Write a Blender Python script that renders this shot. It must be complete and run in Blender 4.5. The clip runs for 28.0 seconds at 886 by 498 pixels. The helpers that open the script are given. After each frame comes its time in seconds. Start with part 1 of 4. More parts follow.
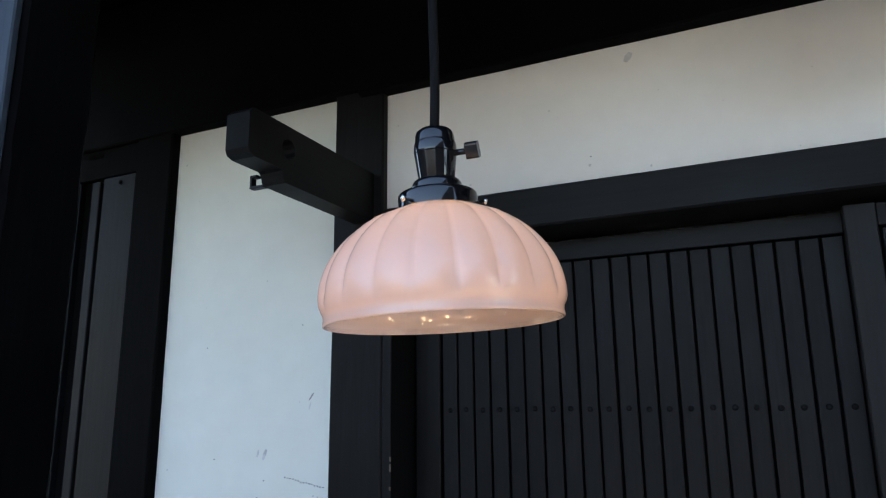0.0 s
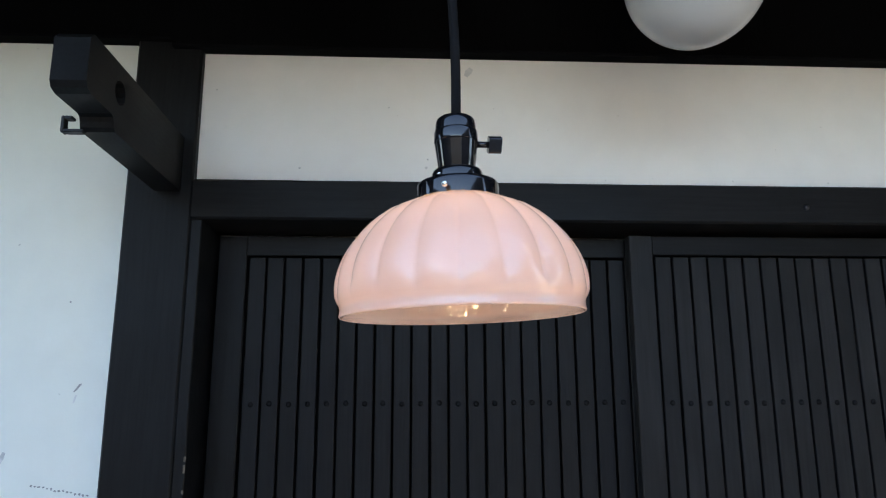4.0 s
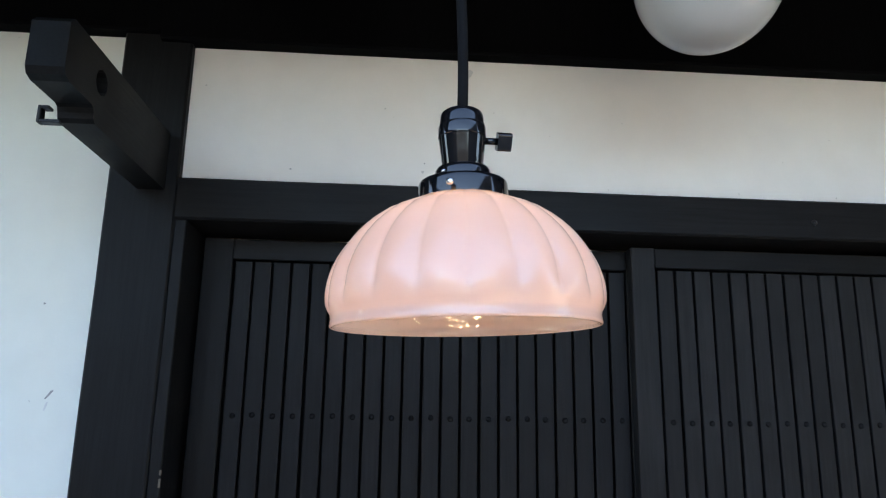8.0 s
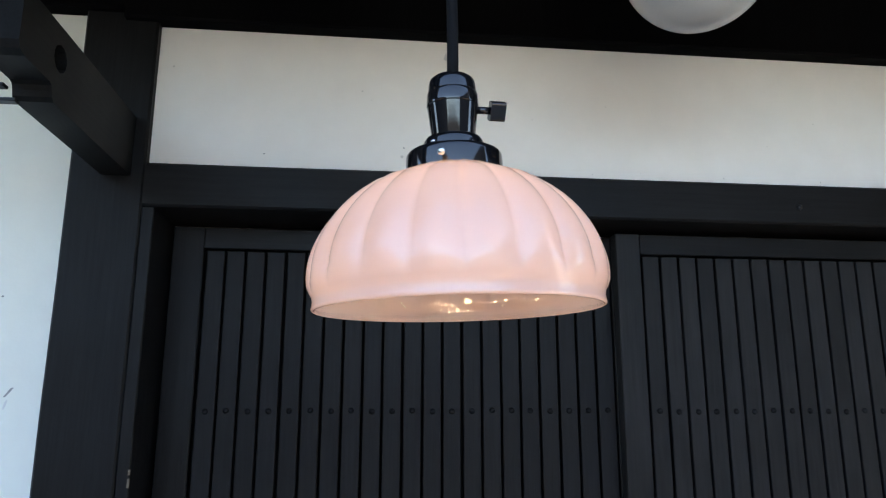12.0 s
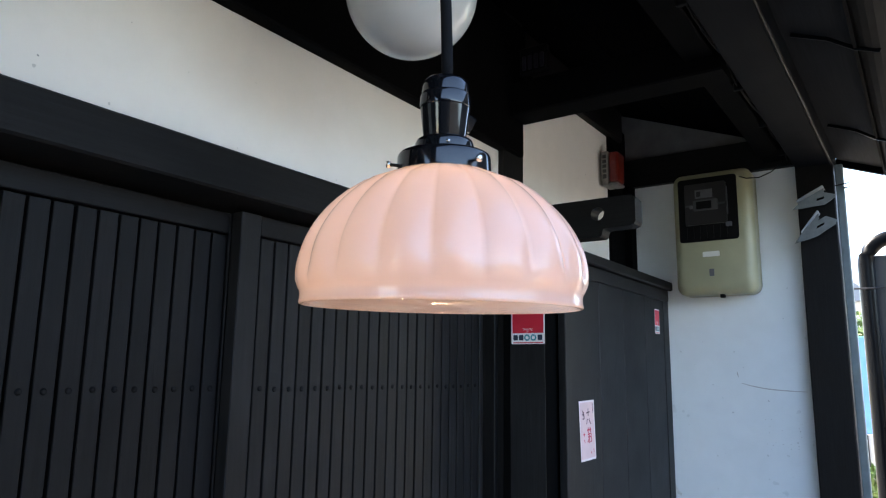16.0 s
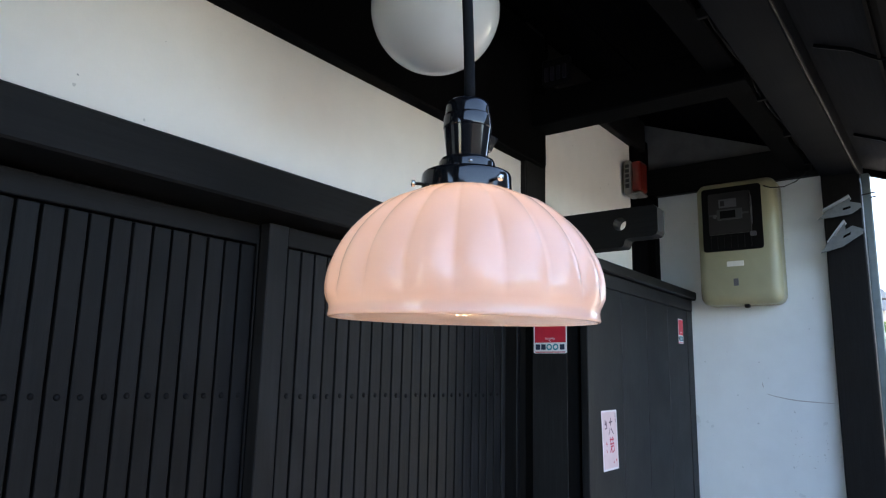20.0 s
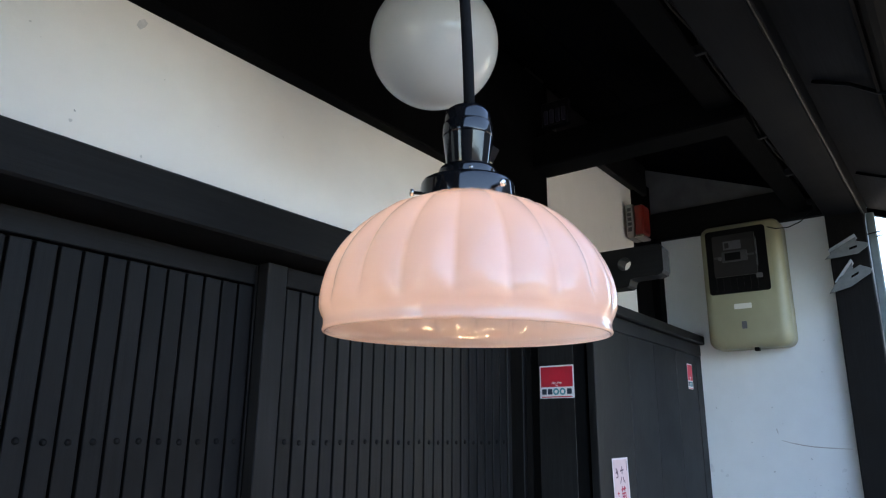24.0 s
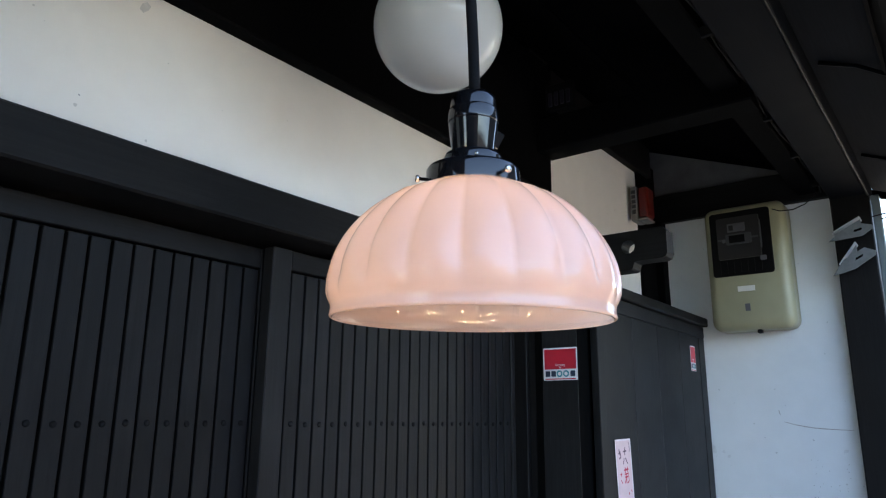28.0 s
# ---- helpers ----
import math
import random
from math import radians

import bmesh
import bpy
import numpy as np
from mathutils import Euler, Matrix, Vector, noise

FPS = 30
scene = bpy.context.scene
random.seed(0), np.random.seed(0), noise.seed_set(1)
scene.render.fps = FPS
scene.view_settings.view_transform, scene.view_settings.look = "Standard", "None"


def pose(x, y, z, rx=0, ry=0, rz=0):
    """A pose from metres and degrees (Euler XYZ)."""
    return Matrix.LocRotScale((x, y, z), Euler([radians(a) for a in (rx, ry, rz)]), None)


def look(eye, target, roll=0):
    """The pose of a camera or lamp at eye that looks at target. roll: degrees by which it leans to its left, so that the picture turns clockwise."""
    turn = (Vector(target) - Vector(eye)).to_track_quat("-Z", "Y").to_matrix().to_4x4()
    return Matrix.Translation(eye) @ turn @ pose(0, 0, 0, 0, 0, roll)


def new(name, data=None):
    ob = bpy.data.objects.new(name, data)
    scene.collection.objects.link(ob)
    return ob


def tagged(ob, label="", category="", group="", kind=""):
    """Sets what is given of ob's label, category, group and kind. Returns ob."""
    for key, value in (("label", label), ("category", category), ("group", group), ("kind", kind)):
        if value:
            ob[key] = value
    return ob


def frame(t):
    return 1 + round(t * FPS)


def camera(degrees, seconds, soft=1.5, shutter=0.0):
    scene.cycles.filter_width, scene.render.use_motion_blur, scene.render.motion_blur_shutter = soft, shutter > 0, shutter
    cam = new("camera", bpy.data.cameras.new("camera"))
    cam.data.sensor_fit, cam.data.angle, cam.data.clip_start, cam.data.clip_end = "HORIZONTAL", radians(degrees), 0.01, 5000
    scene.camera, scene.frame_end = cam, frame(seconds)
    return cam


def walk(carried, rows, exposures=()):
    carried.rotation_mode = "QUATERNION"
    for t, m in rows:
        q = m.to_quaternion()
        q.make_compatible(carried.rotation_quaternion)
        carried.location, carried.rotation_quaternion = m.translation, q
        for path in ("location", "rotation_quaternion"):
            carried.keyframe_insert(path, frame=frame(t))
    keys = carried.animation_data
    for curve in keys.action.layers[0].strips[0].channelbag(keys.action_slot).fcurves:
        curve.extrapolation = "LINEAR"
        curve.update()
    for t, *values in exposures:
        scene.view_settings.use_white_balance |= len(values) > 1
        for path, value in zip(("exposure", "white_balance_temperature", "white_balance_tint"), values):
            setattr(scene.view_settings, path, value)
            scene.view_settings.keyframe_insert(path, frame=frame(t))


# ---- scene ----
cam = camera(65.1, 28.0, 1.2)
PATH = [
    (0, (0.7387, -1.3003, 1.5247), (-0.0846, 0.4708, 1.9553), -0.66),
    (0.5, (0.7371, -1.3016, 1.5221), (-0.0891, 0.4675, 1.9551), -0.57),
    (1, (0.7392, -1.3012, 1.5245), (-0.0913, 0.4668, 1.9536), -0.51),
    (1.5, (0.7342, -1.3198, 1.5170), (-0.0793, 0.4546, 1.9524), -0.40),
    (2, (0.7036, -1.3823, 1.5057), (0.0264, 0.4532, 1.9206), -0.58),
    (2.5, (0.6639, -1.4431, 1.4783), (0.1443, 0.4424, 1.8964), -0.94),
    (3, (0.5634, -1.4870, 1.4968), (0.2799, 0.4575, 1.8691), -0.58),
    (3.5, (0.4326, -1.4061, 1.5150), (0.4535, 0.5547, 1.9080), -1.06),
    (5.5, (0.4103, -1.3021, 1.5344), (0.5680, 0.6445, 1.9656), 0.49),
    (6, (0.4089, -1.3005, 1.5329), (0.5571, 0.6463, 1.9666), 0.90),
    (6.5, (0.4107, -1.2963, 1.5327), (0.5453, 0.6512, 1.9677), 1.13),
    (7, (0.4095, -1.2928, 1.5330), (0.5472, 0.6538, 1.9709), 1.15),
    (7.5, (0.4102, -1.2888, 1.5324), (0.5381, 0.6578, 1.9734), 1.12),
    (8, (0.4119, -1.2892, 1.5328), (0.5410, 0.6576, 1.9723), 0.98),
    (8.5, (0.4097, -1.2874, 1.5316), (0.5365, 0.6599, 1.9700), 0.85),
    (9, (0.4128, -1.2861, 1.5298), (0.5387, 0.6634, 1.9582), 0.69),
    (9.5, (0.4112, -1.2842, 1.5297), (0.5324, 0.6664, 1.9545), 0.65),
    (10, (0.4117, -1.2826, 1.5288), (0.5327, 0.6684, 1.9519), 0.52),
    (10.5, (0.4131, -1.2840, 1.5291), (0.5353, 0.6674, 1.9495), 0.38),
    (11, (0.4128, -1.2831, 1.5285), (0.5362, 0.6690, 1.9460), 0.30),
    (11.5, (0.4197, -1.2800, 1.5285), (0.5343, 0.6726, 1.9459), 0.23),
    (13.5, (0.1885, -1.0818, 1.5234), (1.2680, 0.5321, 2.0031), -1.84),
    (14, (0.0984, -1.0973, 1.5158), (1.4544, 0.3026, 1.9646), -2.14),
    (14.5, (0.0582, -1.0751, 1.5365), (1.5662, 0.1835, 1.9133), -1.72),
    (15, (0.0311, -1.0475, 1.5439), (1.6061, 0.1294, 1.9103), -1.20),
    (15.5, (0.0150, -1.0393, 1.5414), (1.6305, 0.0859, 1.8938), -0.37),
    (16, (0.0191, -1.0354, 1.5451), (1.6339, 0.0917, 1.8945), 0.81),
    (16.5, (0.0143, -1.0407, 1.5431), (1.6103, 0.1100, 1.9015), 1.43),
    (17, (0.0084, -1.0448, 1.5438), (1.5908, 0.1225, 1.9091), 1.84),
    (17.5, (0.0046, -1.0485, 1.5440), (1.5757, 0.1333, 1.9113), 2.11),
    (18, (0.0014, -1.0461, 1.5446), (1.5684, 0.1411, 1.9118), 2.06),
    (18.5, (0.0011, -1.0458, 1.5452), (1.5678, 0.1419, 1.9127), 1.92),
    (19, (0.0005, -1.0459, 1.5478), (1.5638, 0.1452, 1.9186), 1.79),
    (19.5, (-0.0024, -1.0481, 1.5472), (1.5655, 0.1366, 1.9191), 1.45),
    (20, (-0.0005, -1.0496, 1.5471), (1.5723, 0.1292, 1.9169), 1.23),
    (20.5, (0.0040, -1.0491, 1.5462), (1.5777, 0.1289, 1.9147), 0.84),
    (22.5, (0.0107, -1.0431, 1.5450), (1.5837, 0.1340, 1.9194), 0.55),
    (23, (0.0188, -1.0406, 1.5416), (1.5775, 0.1324, 1.9826), 0.54),
    (23.5, (0.0262, -1.0319, 1.5289), (1.5688, 0.1339, 2.0400), 0.61),
    (24, (0.0293, -1.0294, 1.5186), (1.5679, 0.1354, 2.0437), 0.48),
    (24.5, (0.0286, -1.0311, 1.5192), (1.5702, 0.1368, 2.0286), 0.53),
    (25, (0.0263, -1.0326, 1.5204), (1.5685, 0.1389, 2.0199), 0.46),
    (25.5, (0.0234, -1.0362, 1.5201), (1.5648, 0.1361, 2.0198), 0.43),
    (26, (0.0235, -1.0336, 1.5217), (1.5658, 0.1382, 2.0196), 0.49),
    (26.5, (0.0193, -1.0360, 1.5205), (1.5616, 0.1376, 2.0145), 0.48),
    (27, (0.0234, -1.0333, 1.5219), (1.5653, 0.1440, 2.0082), 0.49),
    (27.5, (0.0222, -1.0355, 1.5199), (1.5618, 0.1445, 2.0070), 0.50),
    (28, (0.0249, -1.0306, 1.5207), (1.5682, 0.1496, 1.9953), 0.49),
]
walk(cam, [(t, look(eye, target, roll)) for t, eye, target, roll in PATH], [(0.0, 2.65, 6940, 12), (3.0, 2.75, 6940, 12), (5.5, 3.0, 6900, 12), (11.5, 3.0, 6900, 12), (13.5, 3.0, 6760, 12), (28.0, 3.0, 6760, 12)])


# ---- world, sun, exposure ----
world = bpy.data.worlds.new("sky")
scene.world = world
world.use_nodes = True
wn = world.node_tree
bg = wn.nodes["Background"]
sky = wn.nodes.new("ShaderNodeTexSky")
sky.sky_type = "NISHITA"
sky.sun_disc = False
sky.sun_elevation = radians(48)
sky.sun_rotation = radians(20)
sky.dust_density = 0.3
sky.ozone_density = 1.2
wn.links.new(sky.outputs[0], bg.inputs[0])
bg.inputs[1].default_value = 0.15
sun_data = bpy.data.lights.new("sun", "SUN")
sun_data.energy = 4.2
sun_data.angle = radians(0.5)
sun_data.color = (1.0, 0.95, 0.87)
sun = new("sun", sun_data)
sun.matrix_world = look((4, 12, 14), (0, 0, 0))


# ---- materials ----
def material(name):
    m = bpy.data.materials.new(name)
    m.use_nodes = True
    return m, m.node_tree.nodes, m.node_tree.links, m.node_tree.nodes["Principled BSDF"]


def coords(nodes, links, scale, randomise=False):
    """Object coordinates, stretched by scale; randomise shifts them from object to object."""
    tc = nodes.new("ShaderNodeTexCoord")
    mp = nodes.new("ShaderNodeMapping")
    mp.inputs["Scale"].default_value = scale
    links.new(tc.outputs["Object"], mp.inputs["Vector"])
    if randomise:
        oi = nodes.new("ShaderNodeObjectInfo")
        mul = nodes.new("ShaderNodeMath")
        mul.operation = "MULTIPLY"
        mul.inputs[1].default_value = 37.0
        comb = nodes.new("ShaderNodeCombineXYZ")
        links.new(oi.outputs["Random"], mul.inputs[0])
        for k in range(3):
            links.new(mul.outputs[0], comb.inputs[k])
        links.new(comb.outputs[0], mp.inputs["Location"])
    return mp.outputs[0]


def noise_tex(nodes, links, vec, scale, detail=4.0, rough=0.55):
    n = nodes.new("ShaderNodeTexNoise")
    n.inputs["Scale"].default_value = scale
    n.inputs["Detail"].default_value = detail
    n.inputs["Roughness"].default_value = rough
    links.new(vec, n.inputs["Vector"])
    return n.outputs["Fac"]


def ramp(nodes, links, fac, stops):
    r = nodes.new("ShaderNodeValToRGB")
    el = r.color_ramp.elements
    while len(el) < len(stops):
        el.new(0.5)
    for e, (p, c) in zip(el, stops):
        e.position, e.color = p, (*c, 1.0) if len(c) == 3 else c
    links.new(fac, r.inputs[0])
    return r.outputs[0]


def grey(v):
    return (v, v, v)


def bump(nodes, links, bsdf, height, strength, distance):
    b = nodes.new("ShaderNodeBump")
    b.inputs["Strength"].default_value = strength
    b.inputs["Distance"].default_value = distance
    links.new(height, b.inputs["Height"])
    links.new(b.outputs[0], bsdf.inputs["Normal"])


def mix_rgb(nodes, links, fac, a, b, mode="MIX"):
    m = nodes.new("ShaderNodeMix")
    m.data_type, m.blend_type = "RGBA", mode
    for sock, v in ((m.inputs[0], fac), (m.inputs[6], a), (m.inputs[7], b)):
        if hasattr(v, "is_linked"):
            links.new(v, sock)
        else:
            sock.default_value = v if isinstance(v, float) else (*v, 1.0)
    return m.outputs[2]


def wood(name, dark, light, rough, along="z", grain=1.0, sheen=0.14):
    """Black-stained timber: fine grain along one axis, cloudy fading, dull sheen."""
    m, nodes, links, b = material(name)
    s = {"x": (1.2, 28, 28), "y": (28, 1.2, 28), "z": (28, 28, 1.2)}[along]
    fine = noise_tex(nodes, links, coords(nodes, links, s, True), 6.0 * grain, 6.0, 0.65)
    cloud = noise_tex(nodes, links, coords(nodes, links, (1, 1, 1), True), 5.0, 3.0)
    col = ramp(nodes, links, fine, [(0.3, dark), (0.75, light)])
    fade = ramp(nodes, links, cloud, [(0.35, grey(0.75)), (0.7, grey(1.25))])
    oi = nodes.new("ShaderNodeObjectInfo")
    tone = ramp(nodes, links, oi.outputs["Random"], [(0.0, grey(0.86)), (1.0, grey(1.14))])
    col = mix_rgb(nodes, links, 1.0, col, fade, "MULTIPLY")
    links.new(mix_rgb(nodes, links, 1.0, col, tone, "MULTIPLY"), b.inputs["Base Color"])
    links.new(ramp(nodes, links, cloud, [(0.3, grey(rough - 0.08)), (0.75, grey(rough + 0.1))]), b.inputs["Roughness"])
    b.inputs["Specular IOR Level"].default_value = sheen
    bump(nodes, links, b, fine, 0.35, 0.0012)
    return m


WOOD_Z = wood("black_stained_wood_upright", (0.0040, 0.0039, 0.0042), (0.0092, 0.0091, 0.0098), 0.50, "z")
WOOD_X = wood("black_stained_wood_lengthwise", (0.0041, 0.0038, 0.0039), (0.0095, 0.0088, 0.0091), 0.50, "x")
WOOD_Y = wood("black_stained_wood_crosswise", (0.0035, 0.0035, 0.0036), (0.0080, 0.0080, 0.0082), 0.55, "y")
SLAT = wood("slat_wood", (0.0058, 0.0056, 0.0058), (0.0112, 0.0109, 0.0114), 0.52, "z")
# Lighter copy of the slat wood: skylight on the front leaf in colour.
SLAT_LIT = wood("lit_slat_wood", (0.0092, 0.0089, 0.0090), (0.0175, 0.0170, 0.0173), 0.50, "z")
PANEL = wood("panel_wood", (0.0098, 0.0101, 0.0107), (0.0172, 0.0178, 0.0186), 0.5, "z")
# Darker, duller copy of the black wood: shade is put into its colour.
WOOD_DARK = wood("shade_black_wood", (0.0018, 0.0018, 0.0020), (0.0045, 0.0046, 0.0050), 0.7, "z", 1.0, 0.02)
PURLIN = wood("blue_black_purlin_wood", (0.0024, 0.0031, 0.0045), (0.0055, 0.0068, 0.0095), 0.65, "x", 1.0, 0.05)
# Lighter copy of the roof boards: light at the open eave in colour.
SOFFIT = wood("lit_soffit_boards", (0.0074, 0.0085, 0.0106), (0.0142, 0.0160, 0.0195), 0.75, "x", 1.0, 0.04)
# Blue-grey wood: skylight on the post's street side put into the colour.
SKYLIT_FACE = wood("skylit_blue_grey_wood", (0.018, 0.026, 0.036), (0.031, 0.043, 0.057), 0.6, "z", 0.6, 0.2)
SHUTTER = wood("grey_shutter_wood", (0.0055, 0.0061, 0.0068), (0.0100, 0.0112, 0.0122), 0.55, "z", 0.7, 0.12)
# Near-black copy for boards deep under the eave: shade painted in.
ROOF_WOOD = wood("shaded_roof_boards", (0.0016, 0.0016, 0.0019), (0.0042, 0.0042, 0.0047), 0.9, "y", 1.0, 0.0)


def plaster(name, tone, stain):
    """Lime plaster: trowel unevenness, faint cloudy stains and tiny specks."""
    m, nodes, links, b = material(name)
    vec = coords(nodes, links, (1, 1, 1))
    big = noise_tex(nodes, links, vec, 2.2, 4.0)
    mid = noise_tex(nodes, links, vec, 14.0, 5.0)
    fine = noise_tex(nodes, links, vec, 160.0, 3.0)
    speck = noise_tex(nodes, links, vec, 60.0, 1.0)
    base = ramp(nodes, links, big, [(0.3, stain), (0.62, tone)])
    base = mix_rgb(nodes, links, 1.0, base, ramp(nodes, links, mid, [(0.3, grey(0.955)), (0.7, grey(1.0))]), "MULTIPLY")
    base = mix_rgb(nodes, links, 1.0, base, ramp(nodes, links, speck, [(0.205, grey(0.72)), (0.235, grey(1.0))]), "MULTIPLY")
    links.new(base, b.inputs["Base Color"])
    b.inputs["Roughness"].default_value = 0.85
    bump(nodes, links, b, mix_rgb(nodes, links, 0.35, mid, fine), 0.25, 0.002)
    return m


# Cooler, darker copy of the plaster: blue skylight is put into its tint.
PLASTER_SIDE = plaster("skylight_tinted_plaster", (0.705, 0.735, 0.735), (0.665, 0.695, 0.695))
# Greener copy of the plaster: its tint corrects the skylight's cast.
PLASTER_LEFT = plaster("light_tinted_plaster", (0.77, 0.785, 0.715), (0.75, 0.765, 0.695))
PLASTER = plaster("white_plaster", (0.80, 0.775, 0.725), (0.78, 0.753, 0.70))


def simple(name, colour, rough, metal=0.0, var=0.12, scale=40.0, coat=0.0, bumpy=0.0):
    m, nodes, links, b = material(name)
    n = noise_tex(nodes, links, coords(nodes, links, (1, 1, 1), True), scale, 4.0)
    lo, hi = [tuple(c * k for c in colour) for k in (1 - var, 1 + var)]
    links.new(ramp(nodes, links, n, [(0.3, lo), (0.7, hi)]), b.inputs["Base Color"])
    links.new(ramp(nodes, links, n, [(0.3, grey(max(rough - 0.05, 0.02))), (0.7, grey(rough + 0.06))]), b.inputs["Roughness"])
    b.inputs["Metallic"].default_value = metal
    b.inputs["Coat Weight"].default_value = coat
    b.inputs["Coat Roughness"].default_value = 0.08
    if bumpy:
        bump(nodes, links, b, n, 0.4, bumpy)
    return m


BAKELITE = simple("black_bakelite", (0.006, 0.006, 0.007), 0.08, 0.0, 0.1, 60, 0.0)
IRON = simple("black_iron", (0.02, 0.02, 0.022), 0.45, 0.6, 0.2, 80)
NICKEL = simple("nickel_plate", (0.72, 0.68, 0.62), 0.22, 1.0, 0.06, 90)
FABRIC = simple("woven_black_cord", (0.007, 0.007, 0.0075), 0.85, 0.0, 0.3, 500, 0.0, 0.0006)
NAIL = simple("dull_black_nail_head", (0.0055, 0.0055, 0.0058), 0.65, 0.0, 0.2, 80)
VENT_GREY = simple("vent_slat", (0.012, 0.011, 0.020), 0.35)
# Gloss-free near-black: shade of gaps and recesses put into the colour.
GAP = simple("gap_shade_black", (0.004, 0.004, 0.004), 0.9)
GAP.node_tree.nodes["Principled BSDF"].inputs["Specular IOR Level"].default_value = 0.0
BEIGE = simple("beige_plastic", (0.29, 0.28, 0.175), 0.42, 0.0, 0.05, 12)
BLACK_TRIM = simple("black_plastic", (0.003, 0.003, 0.0034), 0.5, 0.0, 0.1)
METER_GREY = simple("meter_grey", (0.0055, 0.006, 0.0072), 0.35)
METER_DULL = simple("meter_dull_grey", (0.040, 0.042, 0.048), 0.45)
METER_LIGHT = simple("meter_light_grey", (0.085, 0.088, 0.10), 0.45)
PLATE_WHITE = simple("white_plate", (0.66, 0.65, 0.60), 0.4, 0.0, 0.04)
# White plastic of the alarm box, with its shade put into the colour.
ALARM_GREY = simple("shaded_white_plastic", (0.17, 0.165, 0.155), 0.5, 0.0, 0.15, 60)
RED_PLASTIC = simple("red_plastic", (0.115, 0.010, 0.006), 0.35, 0.0, 0.08)
STICKER_RED = simple("printed_red", (0.60, 0.022, 0.045), 0.35, 0.0, 0.05, 30)
STICKER_WHITE = simple("printed_white", (0.82, 0.82, 0.82), 0.4, 0.0, 0.03, 30)
STICKER_TEAL = simple("printed_teal", (0.05, 0.30, 0.34), 0.4)
STICKER_NAVY = simple("printed_navy", (0.012, 0.03, 0.06), 0.4)
PAPER = simple("pink_paper", (0.64, 0.47, 0.47), 0.85, 0.0, 0.05, 25, 0.0, 0.0006)
PAPER_EDGE = simple("pale_paper_edge", (0.70, 0.62, 0.63), 0.85, 0.0, 0.05, 25)
INK_RED = simple("red_ink", (0.50, 0.05, 0.08), 0.8, 0.0, 0.3, 150)
INK_BLACK = simple("black_ink", (0.13, 0.07, 0.09), 0.8, 0.0, 0.3, 150)
ZINC = simple("galvanised_sheet", (0.15, 0.165, 0.17), 0.5, 0.3, 0.14, 60)
# Lighter copy of the zinc: light caught by the flanges put into colour.
ZINC_LIGHT = simple("lit_zinc_edge", (0.34, 0.37, 0.39), 0.45, 0.2, 0.10, 60)
BARE = simple("bare_chipped_wood", (0.11, 0.085, 0.06), 0.8, 0.0, 0.25, 90)
GUTTER = simple("brown_gutter", (0.007, 0.0068, 0.0068), 0.75, 0.0, 0.25, 20)
CABLE = simple("grey_cable", (0.006, 0.006, 0.0065), 0.6)
GUTTER.node_tree.nodes["Principled BSDF"].inputs["Specular IOR Level"].default_value = 0.1
CONDUIT = simple("black_painted_tube", (0.003, 0.003, 0.0034), 0.5, 0.0, 0.15, 30)
FRAME_BLACK = simple("black_pipe", (0.0012, 0.0013, 0.0018), 0.32, 0.0)
for m in (NAIL, CABLE, BLACK_TRIM, FRAME_BLACK, FABRIC, CONDUIT):
    m.node_tree.nodes["Principled BSDF"].inputs["Specular IOR Level"].default_value = 0.1
SCUFF = simple("grey_scuff", (0.30, 0.30, 0.29), 0.9, 0.0, 0.3, 120)
SMEAR = simple("pale_smear", (0.60, 0.625, 0.625), 0.9, 0.0, 0.05, 60)
SCRATCH = simple("grey_scratch", (0.40, 0.39, 0.37), 0.9, 0.0, 0.2, 120)
SCUFF_FAINT = simple("faint_scuff", (0.58, 0.58, 0.56), 0.9, 0.0, 0.2, 60)
BLUE = simple("blue_sheet", (0.10, 0.26, 0.60), 0.5, 0.0, 0.15, 3)
FRAME_GREY = simple("dull_grey_metal", (0.012, 0.0125, 0.014), 0.6, 0.0, 0.2, 30)
STRIP = simple("silver_painted_strip", (0.13, 0.165, 0.17), 0.55, 0.1, 0.12, 30)
FENCE_PALE = simple("pale_grey_panel", (0.42, 0.42, 0.42), 0.7, 0.0, 0.1, 6)
ROOF_TILE = simple("grey_blue_roof_tile", (0.14, 0.16, 0.19), 0.7, 0.0, 0.15, 6)


def ground_material():
    m, nodes, links, b = material("worn_paving")
    vec = coords(nodes, links, (1, 1, 1))
    big, fine = noise_tex(nodes, links, vec, 0.7, 5.0), noise_tex(nodes, links, vec, 60.0, 4.0)
    col = mix_rgb(nodes, links, 0.4, ramp(nodes, links, big, [(0.3, (0.27, 0.235, 0.185)), (0.7, (0.36, 0.315, 0.25))]), fine, "OVERLAY")
    links.new(col, b.inputs["Base Color"])
    b.inputs["Roughness"].default_value = 0.9
    bump(nodes, links, b, fine, 0.5, 0.004)
    return m


GROUND = ground_material()
# Surface of the added, unseen walls that block light.
BLOCKER = simple("dark_blocker_surface", (0.045, 0.042, 0.038), 0.8, 0.0, 0.3, 5)
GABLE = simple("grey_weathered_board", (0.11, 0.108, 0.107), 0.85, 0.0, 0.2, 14)


